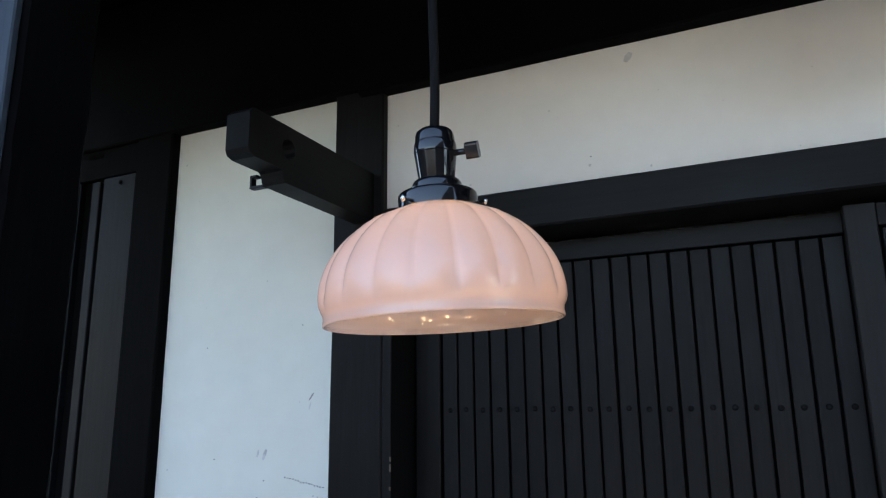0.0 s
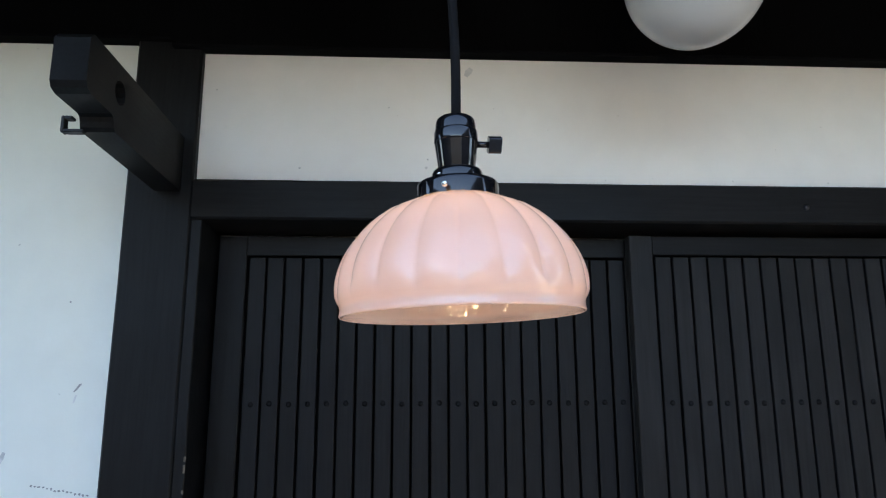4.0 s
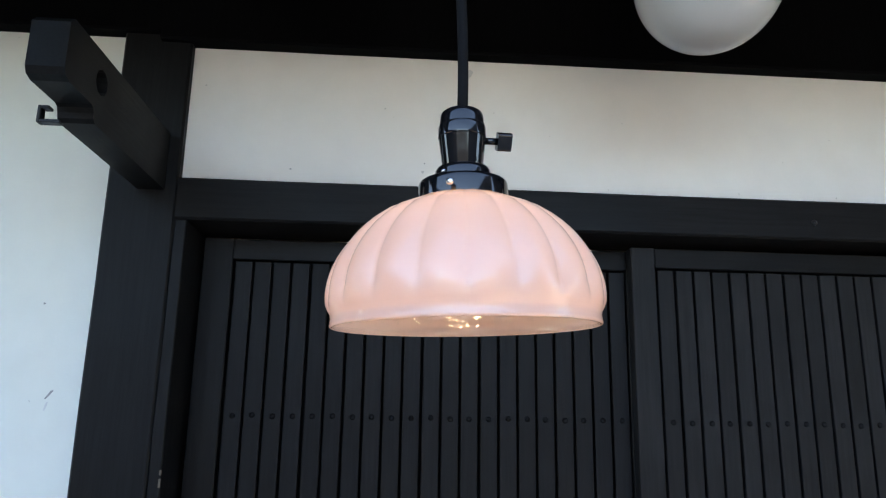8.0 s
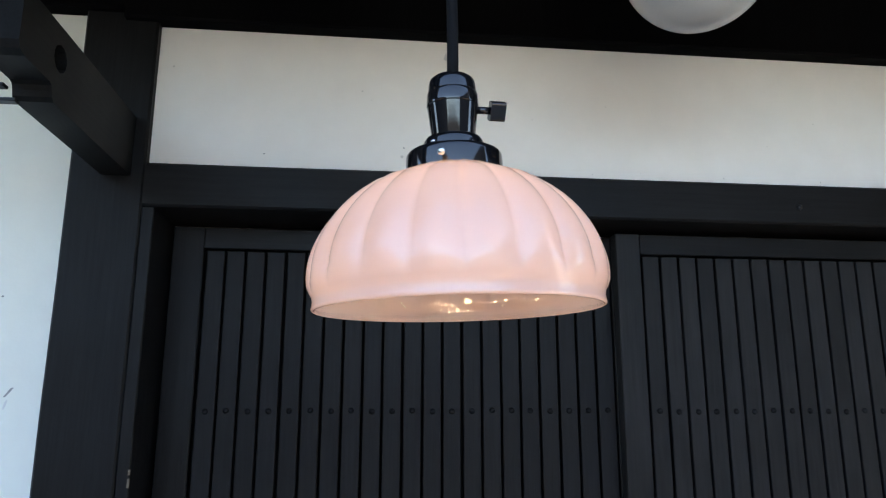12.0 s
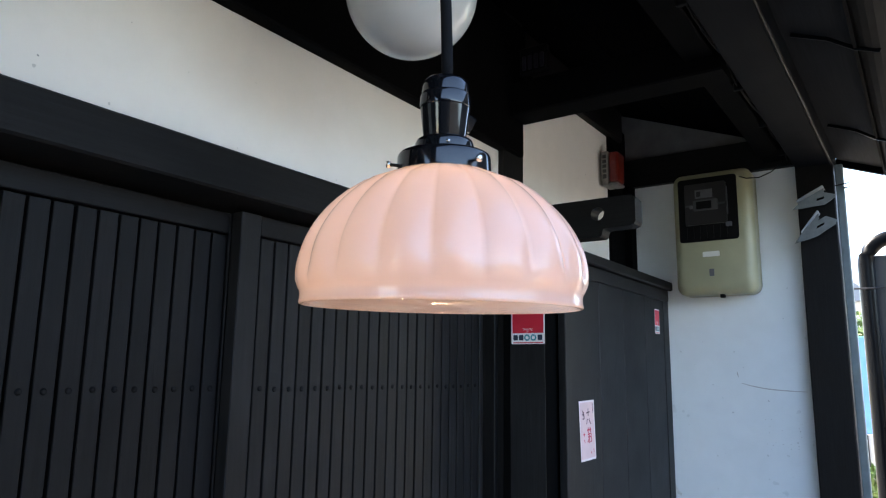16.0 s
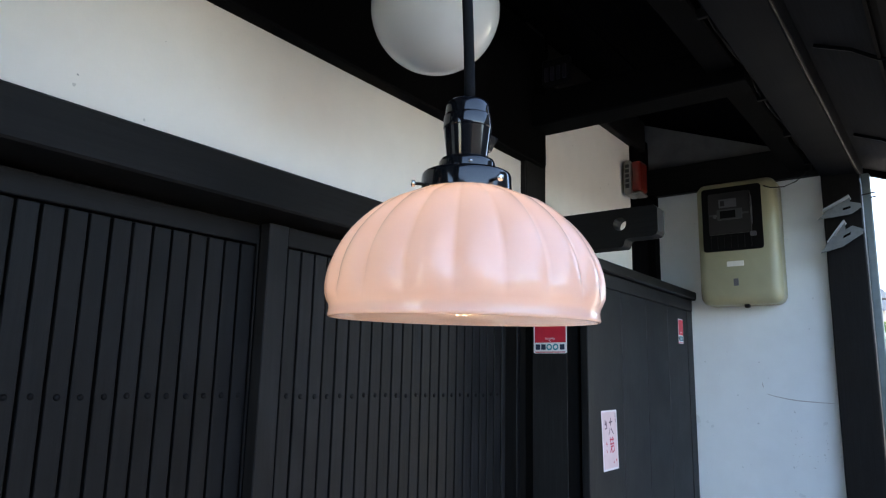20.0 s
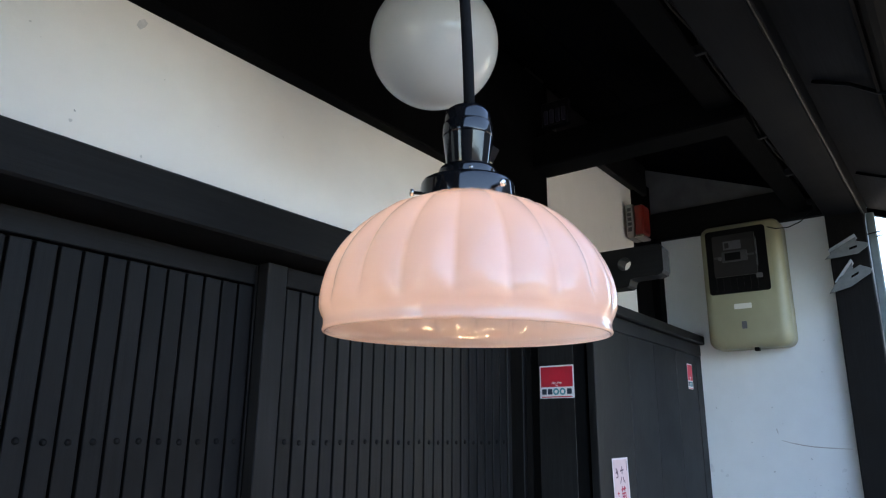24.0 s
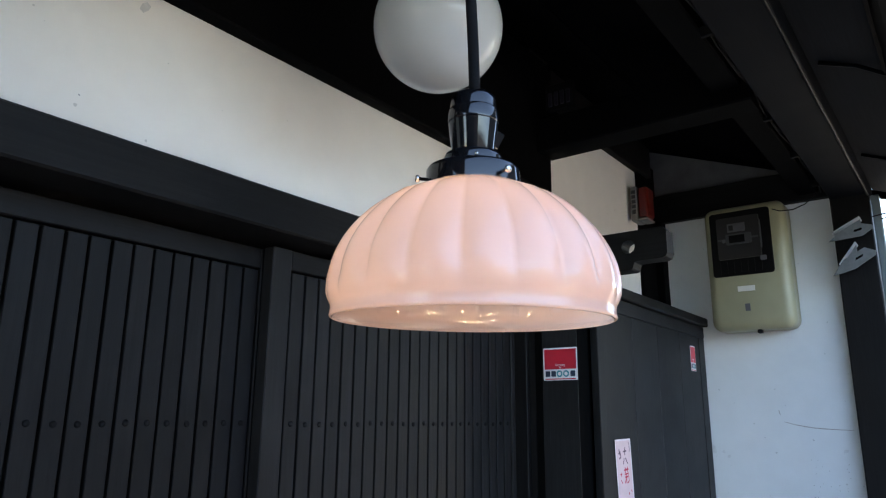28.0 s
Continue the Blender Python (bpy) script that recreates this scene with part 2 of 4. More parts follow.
def gloss_share(nodes, links, low):
    """Schlick's share of mirrored light, the same from both sides of a thin skin."""
    lw = nodes.new("ShaderNodeLayerWeight")
    lw.inputs["Blend"].default_value = 0.5
    pw = nodes.new("ShaderNodeMath")
    pw.operation = "POWER"
    pw.inputs[1].default_value = 5.0
    links.new(lw.outputs["Facing"], pw.inputs[0])
    ma = nodes.new("ShaderNodeMath")
    ma.operation = "MULTIPLY_ADD"
    ma.inputs[1].default_value = 0.75
    ma.inputs[2].default_value = low
    links.new(pw.outputs[0], ma.inputs[0])
    return ma.outputs[0]


def opal_pink():
    """Opal glass: pink, lets the bulb's light through softly, glossy skin."""
    m, nodes, links, b = material("pink_opal_glass")
    n = noise_tex(nodes, links, coords(nodes, links, (1, 1, 1)), 30.0, 3.0)
    col = ramp(nodes, links, n, [(0.3, (0.89, 0.695, 0.645)), (0.7, (0.91, 0.715, 0.67))])
    nodes.remove(b)
    df = nodes.new("ShaderNodeBsdfDiffuse")
    links.new(col, df.inputs["Color"])
    tr = nodes.new("ShaderNodeBsdfTranslucent")
    tr.inputs["Color"].default_value = (0.95, 0.73, 0.625, 1.0)
    milk = nodes.new("ShaderNodeMixShader")
    milk.inputs[0].default_value = 0.62
    links.new(df.outputs[0], milk.inputs[1])
    links.new(tr.outputs[0], milk.inputs[2])
    gl = nodes.new("ShaderNodeBsdfGlossy")
    gl.inputs["Roughness"].default_value = 0.03
    skin = nodes.new("ShaderNodeMixShader")
    links.new(gloss_share(nodes, links, 0.061), skin.inputs[0])
    links.new(milk.outputs[0], skin.inputs[1])
    links.new(gl.outputs[0], skin.inputs[2])
    bp = nodes.new("ShaderNodeBump")
    bp.inputs["Strength"].default_value = 0.36
    bp.inputs["Distance"].default_value = 0.0022
    links.new(noise_tex(nodes, links, coords(nodes, links, (1, 1, 1)), 85.0, 2.0), bp.inputs["Height"])
    links.new(bp.outputs[0], gl.inputs["Normal"])
    links.new(skin.outputs[0], nodes["Material Output"].inputs[0])
    return m


OPAL = opal_pink()


def cased_lining():
    """The clear inner casing of the opal glass: lets light pass straight, glossy skin."""
    m, nodes, links, b = material("clear_glass_lining")
    nodes.remove(b)
    tp = nodes.new("ShaderNodeBsdfTransparent")
    tp.inputs["Color"].default_value = (0.97, 0.94, 0.91, 1.0)
    gl = nodes.new("ShaderNodeBsdfGlossy")
    gl.inputs["Roughness"].default_value = 0.03
    skin = nodes.new("ShaderNodeMixShader")
    links.new(gloss_share(nodes, links, 0.05), skin.inputs[0])
    links.new(tp.outputs[0], skin.inputs[1])
    links.new(gl.outputs[0], skin.inputs[2])
    links.new(skin.outputs[0], nodes["Material Output"].inputs[0])
    return m


LINING = cased_lining()


def opal_white():
    m, nodes, links, b = material("white_opal_glass")
    n = noise_tex(nodes, links, coords(nodes, links, (1, 1, 1)), 8.0, 3.0)
    links.new(ramp(nodes, links, n, [(0.3, (0.47, 0.47, 0.455)), (0.7, (0.51, 0.51, 0.495))]), b.inputs["Base Color"])
    b.inputs["Roughness"].default_value = 0.09
    b.inputs["Specular IOR Level"].default_value = 0.32
    b.inputs["Coat Weight"].default_value = 0.0
    b.inputs["Coat Roughness"].default_value = 0.03
    return m


GLOBE = opal_white()


def glow(name, colour, strength):
    m, nodes, links, b = material(name)
    b.inputs["Base Color"].default_value = (*colour, 1)
    b.inputs["Emission Color"].default_value = (*colour, 1)
    b.inputs["Emission Strength"].default_value = strength
    return m


BULB = glow("lit_bulb_glass", (1.0, 0.71, 0.40), 9.2)


def leafy():
    m, nodes, links, b = material("garden_leaves")
    g = nodes.new("ShaderNodeNewGeometry")
    links.new(ramp(nodes, links, g.outputs["Random Per Island"], [(0.0, (0.05, 0.10, 0.02)), (1.0, (0.14, 0.20, 0.05))]), b.inputs["Base Color"])
    b.inputs["Roughness"].default_value = 0.6
    return m


LEAVES = leafy()


# ---- mesh helpers ----
def finish(name, bm, mat, smooth=False):
    me = bpy.data.meshes.new(name)
    bmesh.ops.recalc_face_normals(bm, faces=bm.faces)
    bm.to_mesh(me)
    bm.free()
    me.materials.append(mat)
    if smooth:
        for p in me.polygons:
            p.use_smooth = True
    return me


def thing(name, label, category, group="", kind=""):
    """An Empty at the world's origin that carries a thing's parts."""
    ob = new(name)
    ob.empty_display_size = 0.05
    return tagged(ob, label, category, group, kind)


def part(name, bm, mat, parent, label="", smooth=False):
    ob = new(name, finish(name, bm, mat, smooth))
    if parent is not None:
        ob.parent = parent
    if label:
        ob["label"] = label
    return ob


def solo(name, bm, mat, label, category="", kind="", smooth=False, group=""):
    return tagged(new(name, finish(name, bm, mat, smooth)), label, category, group, kind)


def box(x0, x1, y0, y1, z0, z1, bev=0.0, seg=1, bm=None):
    bm = bm or bmesh.new()
    m = Matrix.Translation(((x0 + x1) / 2, (y0 + y1) / 2, (z0 + z1) / 2)) @ Matrix.Diagonal((x1 - x0, y1 - y0, z1 - z0, 1))
    r = bmesh.ops.create_cube(bm, size=1.0, matrix=m)
    if bev:
        edges = {e for v in r["verts"] for e in v.link_edges}
        bmesh.ops.bevel(bm, geom=list(edges), offset=bev, segments=seg, affect="EDGES", profile=0.5)
    return bm


def rounded(bm, m, w, h, d, r, seg=4, bev=0.0):
    """A slab of width w and height h with rounded corners, d thick, its back on the plane z = 0 of m."""
    pts = []
    for cx, cy, a0 in ((w / 2 - r, h / 2 - r, 0), (-w / 2 + r, h / 2 - r, 90), (-w / 2 + r, -h / 2 + r, 180), (w / 2 - r, -h / 2 + r, 270)):
        for k in range(seg + 1):
            a = radians(a0 + 90 * k / seg)
            pts.append((cx + r * math.cos(a), cy + r * math.sin(a)))
    low = [bm.verts.new(m @ Vector((x, y, 0))) for x, y in pts]
    rings = [low]
    steps = [(0.0, d)] if not bev else [(bev * (1 - math.cos(radians(t))), d - bev + bev * math.sin(radians(t))) for t in (0, 30, 60, 90)]
    for inset, z in steps:
        rings.append([bm.verts.new(m @ Vector((x * (1 - 2 * inset / w), y * (1 - 2 * inset / h), z))) for x, y in pts])
    for a, b in zip(rings, rings[1:]):
        for k in range(len(pts)):
            bm.faces.new((a[k], a[(k + 1) % len(pts)], b[(k + 1) % len(pts)], b[k]))
    bm.faces.new(rings[-1])
    bm.faces.new(list(reversed(low)))
    return bm


def lathe(profile, n=48, centre=(0, 0, 0), bm=None, closed=False):
    """Turns a profile of (r, z) about the upright axis through centre."""
    bm = bm or bmesh.new()
    c = Vector(centre)
    rings = []
    for r, z in profile:
        if r < 1e-6:
            rings.append([bm.verts.new(c + Vector((0, 0, z)))])
        else:
            rings.append([bm.verts.new(c + Vector((r * math.cos(2 * math.pi * k / n), r * math.sin(2 * math.pi * k / n), z))) for k in range(n)])
    pairs = list(zip(rings, rings[1:])) + ([(rings[-1], rings[0])] if closed else [])
    for a, b in pairs:
        for k in range(n):
            quad = [a[k % len(a)], a[(k + 1) % len(a)], b[(k + 1) % len(b)], b[k % len(b)]]
            quad = list(dict.fromkeys(quad))
            if len(quad) > 2:
                bm.faces.new(quad)
    return bm


def tube(points, r, n=8, bm=None, cap=True):
    """A round bar swept along points; r is a number or a list."""
    bm = bm or bmesh.new()
    pts = [Vector(p) for p in points]
    rings = []
    for k, p in enumerate(pts):
        d = (pts[min(k + 1, len(pts) - 1)] - pts[max(k - 1, 0)]).normalized()
        up = Vector((0, 0, 1)) if abs(d.z) < 0.9 else Vector((1, 0, 0))
        a = d.cross(up).normalized()
        b = d.cross(a)
        rr = r[k] if isinstance(r, (list, tuple)) else r
        rings.append([bm.verts.new(p + rr * (math.cos(2 * math.pi * j / n) * a + math.sin(2 * math.pi * j / n) * b)) for j in range(n)])
    for a, b in zip(rings, rings[1:]):
        for j in range(n):
            bm.faces.new((a[j], a[(j + 1) % n], b[(j + 1) % n], b[j]))
    if cap:
        bm.faces.new(rings[0])
        bm.faces.new(list(reversed(rings[-1])))
    return bm


def prism(outline, axis, a, b, bm=None, bev=0.0):
    """An outline of 2D points pushed out along an axis from a to b. Outline axes: x -> (y, z), y -> (x, z), z -> (x, y)."""
    bm = bm or bmesh.new()
    put = {"x": lambda u, v, w: (w, u, v), "y": lambda u, v, w: (u, w, v), "z": lambda u, v, w: (u, v, w)}[axis]
    lo = [bm.verts.new(put(u, v, a)) for u, v in outline]
    hi = [bm.verts.new(put(u, v, b)) for u, v in outline]
    n = len(outline)
    faces = [bm.faces.new(lo), bm.faces.new(list(reversed(hi)))]
    for k in range(n):
        bm.faces.new((lo[k], hi[k], hi[(k + 1) % n], lo[(k + 1) % n]))
    if bev:
        edges = {e for f in faces for e in f.edges}
        bmesh.ops.bevel(bm, geom=list(edges), offset=bev, segments=2, affect="EDGES", profile=0.5)
    return bm


def worn(bm, amount, freq=9.0, seed=0.0):
    """Moves corners by a little noise, for hewn and worn edges."""
    for v in bm.verts:
        p = v.co * freq + Vector((seed, seed * 0.7, -seed))
        v.co += amount * Vector((noise.noise(p), noise.noise(p + Vector((31, 0, 0))), noise.noise(p + Vector((0, 47, 0))) * 0.3))
    return bm


def long_beam(axis, x0, x1, y0, y1, z0, z1, bev=0.004, cuts=24, rough=0.0015, seed=0.0):
    """A timber cut across its length into short pieces, so that its edges can waver."""
    bm = bmesh.new()
    if axis == "x":
        ring = lambda s: [(x0 + (x1 - x0) * s, y, z) for y, z in sec]  # noqa: E731
        a0, a1, b0, b1 = y0, y1, z0, z1
    elif axis == "y":
        ring = lambda s: [(x, y0 + (y1 - y0) * s, z) for x, z in sec]  # noqa: E731
        a0, a1, b0, b1 = x0, x1, z0, z1
    else:
        ring = lambda s: [(x, y, z0 + (z1 - z0) * s) for x, y in sec]  # noqa: E731
        a0, a1, b0, b1 = x0, x1, y0, y1
    c = bev
    sec = [(a0 + c, b0), (a1 - c, b0), (a1, b0 + c), (a1, b1 - c), (a1 - c, b1), (a0 + c, b1), (a0, b1 - c), (a0, b0 + c)]
    rings = [[bm.verts.new(p) for p in ring(k / cuts)] for k in range(cuts + 1)]
    for a, b in zip(rings, rings[1:]):
        for j in range(8):
            bm.faces.new((a[j], a[(j + 1) % 8], b[(j + 1) % 8], b[j]))
    bm.faces.new(rings[0])
    bm.faces.new(list(reversed(rings[-1])))
    return worn(bm, rough, 7.0, seed)


# ---- ground, floor and closing walls ----
def roof_z(y):
    return 2.695 + 0.385 * y


solo("ground", box(-60, 60, -60, 60, -0.35, -0.15), GROUND, "pale worn street paving in front of the house", "ground", "structure")
solo("floor", box(-1.6, 3.3, -1.05, 0.3, -0.14, 0.0, 0.01), GROUND, "grey stone porch floor below the eave", "floor", "structure")
# Unseen house block; its height is set to shade porch and near ground.
solo("wall_house", box(-4.0, 3.0, 0.16, 5.0, -0.15, 7.5), PLASTER, "plain unseen block for the house body, tall to block the sun", "wall", "structure")
solo("wall_west", box(-4.0, -0.66, 0.0, 0.15, -0.15, 2.9), WOOD_DARK, "plain black boarded wall beyond the shutter", "wall", "structure")

# Unseen side walls, added to cut side light and darken reflections.
solo("wall_court_left", box(-3.4, -3.2, -6.5, -1.25, -0.15, 3.0), BLOCKER, "unseen dark wall added to cut side light and darken reflections", "wall", "structure")
solo("wall_court_right", box(3.3, 3.5, -7.0, -1.7, -0.15, 3.6), BLOCKER, "unseen dark wall added to cut side light and darken reflections", "wall", "structure")

# Unseen far wall, added so that reflected sky ends above a dark band.
solo("wall_court_front", box(-12.0, 14.0, -12.2, -12.0, -0.15, 2.9), BLOCKER, "unseen dark wall added to give reflections a lower edge", "wall", "structure")

# plaster fields of the front wall
wall_left = solo("wall_left", box(-0.66, -0.10, 0.0, 0.15, 0.0, 2.24), PLASTER_LEFT, "white plaster wall with small scuffs between black posts", "wall", "structure")
wall_over_door = solo("wall_over_door", box(-0.02, 1.81, 0.0, 0.15, 1.93, 2.225), PLASTER, "white plaster strip between lintel and eave beam", "wall", "structure")
wall_right = solo("wall_right", box(1.89, 2.92, 0.0, 0.15, 0.0, 2.60), PLASTER, "white plaster wall above the shutter case", "wall", "structure")
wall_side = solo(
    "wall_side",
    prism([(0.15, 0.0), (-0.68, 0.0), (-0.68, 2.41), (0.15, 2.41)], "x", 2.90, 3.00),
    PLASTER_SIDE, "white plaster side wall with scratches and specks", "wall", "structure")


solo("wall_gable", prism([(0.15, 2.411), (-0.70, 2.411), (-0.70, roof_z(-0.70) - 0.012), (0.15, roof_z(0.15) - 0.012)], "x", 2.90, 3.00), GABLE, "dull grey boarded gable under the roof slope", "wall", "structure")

# ---- scuffs and scratches on the plaster ----
def scuff(name, pts, width, mat, parent, plane, off):
    """A thin smear along points on a wall; plane 'y' or 'x', off its offset."""
    bm = bmesh.new()
    rows = []
    for k, (u, v) in enumerate(pts):
        u2, v2 = pts[min(k + 1, len(pts) - 1)]
        u1, v1 = pts[max(k - 1, 0)]
        d = Vector((u2 - u1, v2 - v1)).normalized()
        nrm = Vector((-d.y, d.x)) * width * (0.25 + 0.75 * math.sin(math.pi * (k + 0.5) / len(pts))) * 0.5
        for s in (1, -1):
            a, b = u + s * nrm.x, v + s * nrm.y
            rows.append(bm.verts.new((a, off, b) if plane == "y" else (off, a, b)))
    for k in range(0, len(rows) - 2, 2):
        bm.faces.new((rows[k], rows[k + 1], rows[k + 3], rows[k + 2]))
    return part(name, bm, mat, parent)


def spots(name, places, size, mat, parent, plane, off, seed):
    rnd = random.Random(seed)
    for u, v in places:
        bm = bmesh.new()
        n = 7
        ring = []
        for k in range(n):
            r = size * rnd.uniform(0.5, 1.3)
            a, b = u + r * math.cos(2 * math.pi * k / n), v + 0.8 * r * math.sin(2 * math.pi * k / n)
            ring.append(bm.verts.new((a, off, b) if plane == "y" else (off, a, b)))
        bm.faces.new(ring)
        part(name, bm, mat, parent)


scuff("scuff", [(-0.197, 1.532), (-0.192, 1.538), (-0.187, 1.545), (-0.184, 1.547)], 0.004, SCUFF, wall_left, "y", -0.001)
scuff("scuff", [(-0.196, 1.512), (-0.194, 1.52), (-0.192, 1.527)], 0.004, SCUFF_FAINT, wall_left, "y", -0.001)
scuff("scuff", [(-0.318, 1.402), (-0.313, 1.415), (-0.309, 1.425)], 0.009, SCUFF_FAINT, wall_left, "y", -0.001)
scuff("scuff", [(-0.335, 1.408), (-0.332, 1.416), (-0.331, 1.424)], 0.006, SCUFF_FAINT, wall_left, "y", -0.001)
rnd = random.Random(5)
spots("speck", [(-0.255 + 0.0072 * k, 1.366 - 0.0012 * k + rnd.uniform(-0.0015, 0.0015)) for k in range(15)], 0.0026, SCUFF, wall_left, "y", -0.001, 1)
spots("speck", [(-0.18 + 0.012 * k, 1.331 - 0.002 * k) for k in range(4)], 0.0024, SCUFF_FAINT, wall_left, "y", -0.001, 2)
scuff("scuff", [(-0.28, 1.300), (-0.25, 1.294), (-0.22, 1.284), (-0.19, 1.279), (-0.16, 1.277), (-0.135, 1.276)], 0.006, SCUFF_FAINT, wall_left, "y", -0.001)
spots("speck", [(-0.40, 1.274), (-0.39, 1.271), (-0.313, 1.358), (-0.501, 1.659), (-0.33, 1.32), (-0.46, 1.40), (-0.22, 1.70)], 0.0024, SCUFF, wall_left, "y", -0.001, 3)
spots("speck", [(0.458, 1.994), (0.20, 1.972)], 0.0024, SCUFF, wall_over_door, "y", -0.001, 4)
scuff("scuff", [(0.537, 2.178), (0.543, 2.188), (0.549, 2.196)], 0.014, SCUFF_FAINT, wall_over_door, "y", -0.001)
scuff("scuff", [(-0.43, 1.520), (-0.46, 1.511), (-0.50, 1.503), (-0.535, 1.498), (-0.58, 1.495), (-0.62, 1.493), (-0.655, 1.492)], 0.004, SCRATCH, wall_side, "x", 2.899)
scuff("scuff", [(-0.417, 1.562), (-0.418, 1.552), (-0.421, 1.543)], 0.003, SCRATCH, wall_side, "x", 2.899)
spots("speck", [(-0.50 - 0.13 * rnd.random(), 1.26 + 0.13 * rnd.random()) for _ in range(22)], 0.0016, SCUFF, wall_side, "x", 2.899, 6)
scuff("scuff", [(-0.150, 1.137), (-0.160, 1.115), (-0.170, 1.095), (-0.185, 1.085)], 0.014, SCUFF_FAINT, wall_side, "x", 2.899)
spots("smear", [(-0.148, 1.418), (-0.156, 1.402), (-0.166, 1.424), (-0.172, 1.408), (-0.150, 1.385), (-0.530, 1.16), (-0.560, 1.13)], 0.012, SMEAR, wall_side, "x", 2.899, 9)
scuff("scuff", [(-0.120, 1.085), (-0.135, 1.078), (-0.155, 1.080)], 0.010, SCUFF_FAINT, wall_side, "x", 2.899)
spots("smear", [(-0.205, 1.405), (-0.225, 1.39), (-0.62, 1.42)], 0.009, SMEAR, wall_side, "x", 2.899, 7)

# ---- posts, beams and roof ----
solo("post", long_beam("z", -0.131, -0.002, -0.02, 0.13, 0.0, 2.6, 0.004, 24, 0.0014, 1.0), WOOD_Z, "black-stained upright timber post beside the doors", "post", group="wall posts")
solo("post", long_beam("z", 1.791, 1.9175, -0.02, 0.13, 0.0, 2.684, 0.004, 24, 0.0014, 2.0), WOOD_Z, "black-stained upright timber post behind the sticker board", "post", group="wall posts")
solo("post", long_beam("z", -0.769, -0.640, -0.03, 0.13, 0.0, 2.6, 0.004, 24, 0.0014, 3.0), WOOD_DARK, "black-stained corner post beside white plaster", "post", group="wall posts")
solo("post", long_beam("z", 2.683, 2.836, -0.012, 0.13, 1.9, 2.60, 0.003, 12, 0.001, 4.0), WOOD_DARK, "black-stained corner post under the roof", "post", group="wall posts")
solo("post", long_beam("z", 2.837, 2.898, -0.042, 0.13, 1.9, 2.342, 0.003, 12, 0.001, 4.3), WOOD_DARK, "narrow black-stained filler post in the wall corner", "post", group="wall posts")
# Two made-up fillers, added to cover plaster that showed too bright.
solo("trim", box(1.919, 2.030, -0.022, -0.001, 2.452, 2.524, 0.002), WOOD_DARK, "added black filler block hiding bright plaster under the beam", "trim", "structure")
solo("trim", box(2.837, 2.899, -0.002, 0.02, 2.343, 2.60, 0.001), WOOD_DARK, "added black filler between corner post and gable", "trim", "structure")
solo("post", long_beam("z", 2.86, 2.98, -0.80, -0.674, 0.0, 2.33, 0.004, 24, 0.0014, 5.0), WOOD_Z, "black-stained outer porch post with metal brackets", "post", group="porch posts")
outer = thing("post", "rough-edged dark outer porch post with an added skylit face", "post", "porch posts")
part("core", worn(long_beam("z", -0.115, 0.007, -0.852, -0.755, 0.0, 2.33, 0.006, 90, 0.0018, 6.0), 0.0016, 30.0, 3.0), WOOD_DARK, outer)
# Thin slab added to the post; its colour paints the skylit front.
part("face_board", worn(long_beam("z", -0.115, 0.003, -0.862, -0.8525, 0.0, 2.33, 0.002, 60, 0.0008, 6.3), 0.0008, 30.0, 4.0), SKYLIT_FACE, outer, "worn front face with skylight painted into its blue-grey")

# Eave beams, cross beam and inner purlin use the wood with painted-in shade.
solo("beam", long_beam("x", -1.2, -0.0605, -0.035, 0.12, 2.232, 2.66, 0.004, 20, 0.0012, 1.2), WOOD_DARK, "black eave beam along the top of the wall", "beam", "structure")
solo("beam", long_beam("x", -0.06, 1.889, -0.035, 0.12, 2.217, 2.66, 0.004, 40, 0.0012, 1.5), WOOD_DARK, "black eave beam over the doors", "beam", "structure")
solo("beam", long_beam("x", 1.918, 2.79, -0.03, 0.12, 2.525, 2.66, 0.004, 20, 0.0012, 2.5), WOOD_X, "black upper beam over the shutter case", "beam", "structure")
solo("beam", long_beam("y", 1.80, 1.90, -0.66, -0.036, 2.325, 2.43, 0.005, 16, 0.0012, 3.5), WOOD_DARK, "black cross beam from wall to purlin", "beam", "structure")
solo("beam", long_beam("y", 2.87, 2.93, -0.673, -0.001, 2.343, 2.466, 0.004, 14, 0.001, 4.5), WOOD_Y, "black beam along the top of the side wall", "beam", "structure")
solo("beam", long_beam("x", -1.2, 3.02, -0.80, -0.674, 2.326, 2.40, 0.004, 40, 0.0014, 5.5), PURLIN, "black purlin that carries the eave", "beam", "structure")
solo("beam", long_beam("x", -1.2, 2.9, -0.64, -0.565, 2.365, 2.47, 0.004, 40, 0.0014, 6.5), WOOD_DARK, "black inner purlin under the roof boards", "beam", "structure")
solo("conduit", tube([(-1.2 + 0.193 * k, -0.7965 + 0.0008 * math.sin(1.7 * k), 2.3212 + 0.0008 * math.sin(2.3 * k)) for k in range(22)], 0.0045, 12), CONDUIT, "black painted conduit under the purlin", "conduit", smooth=True)


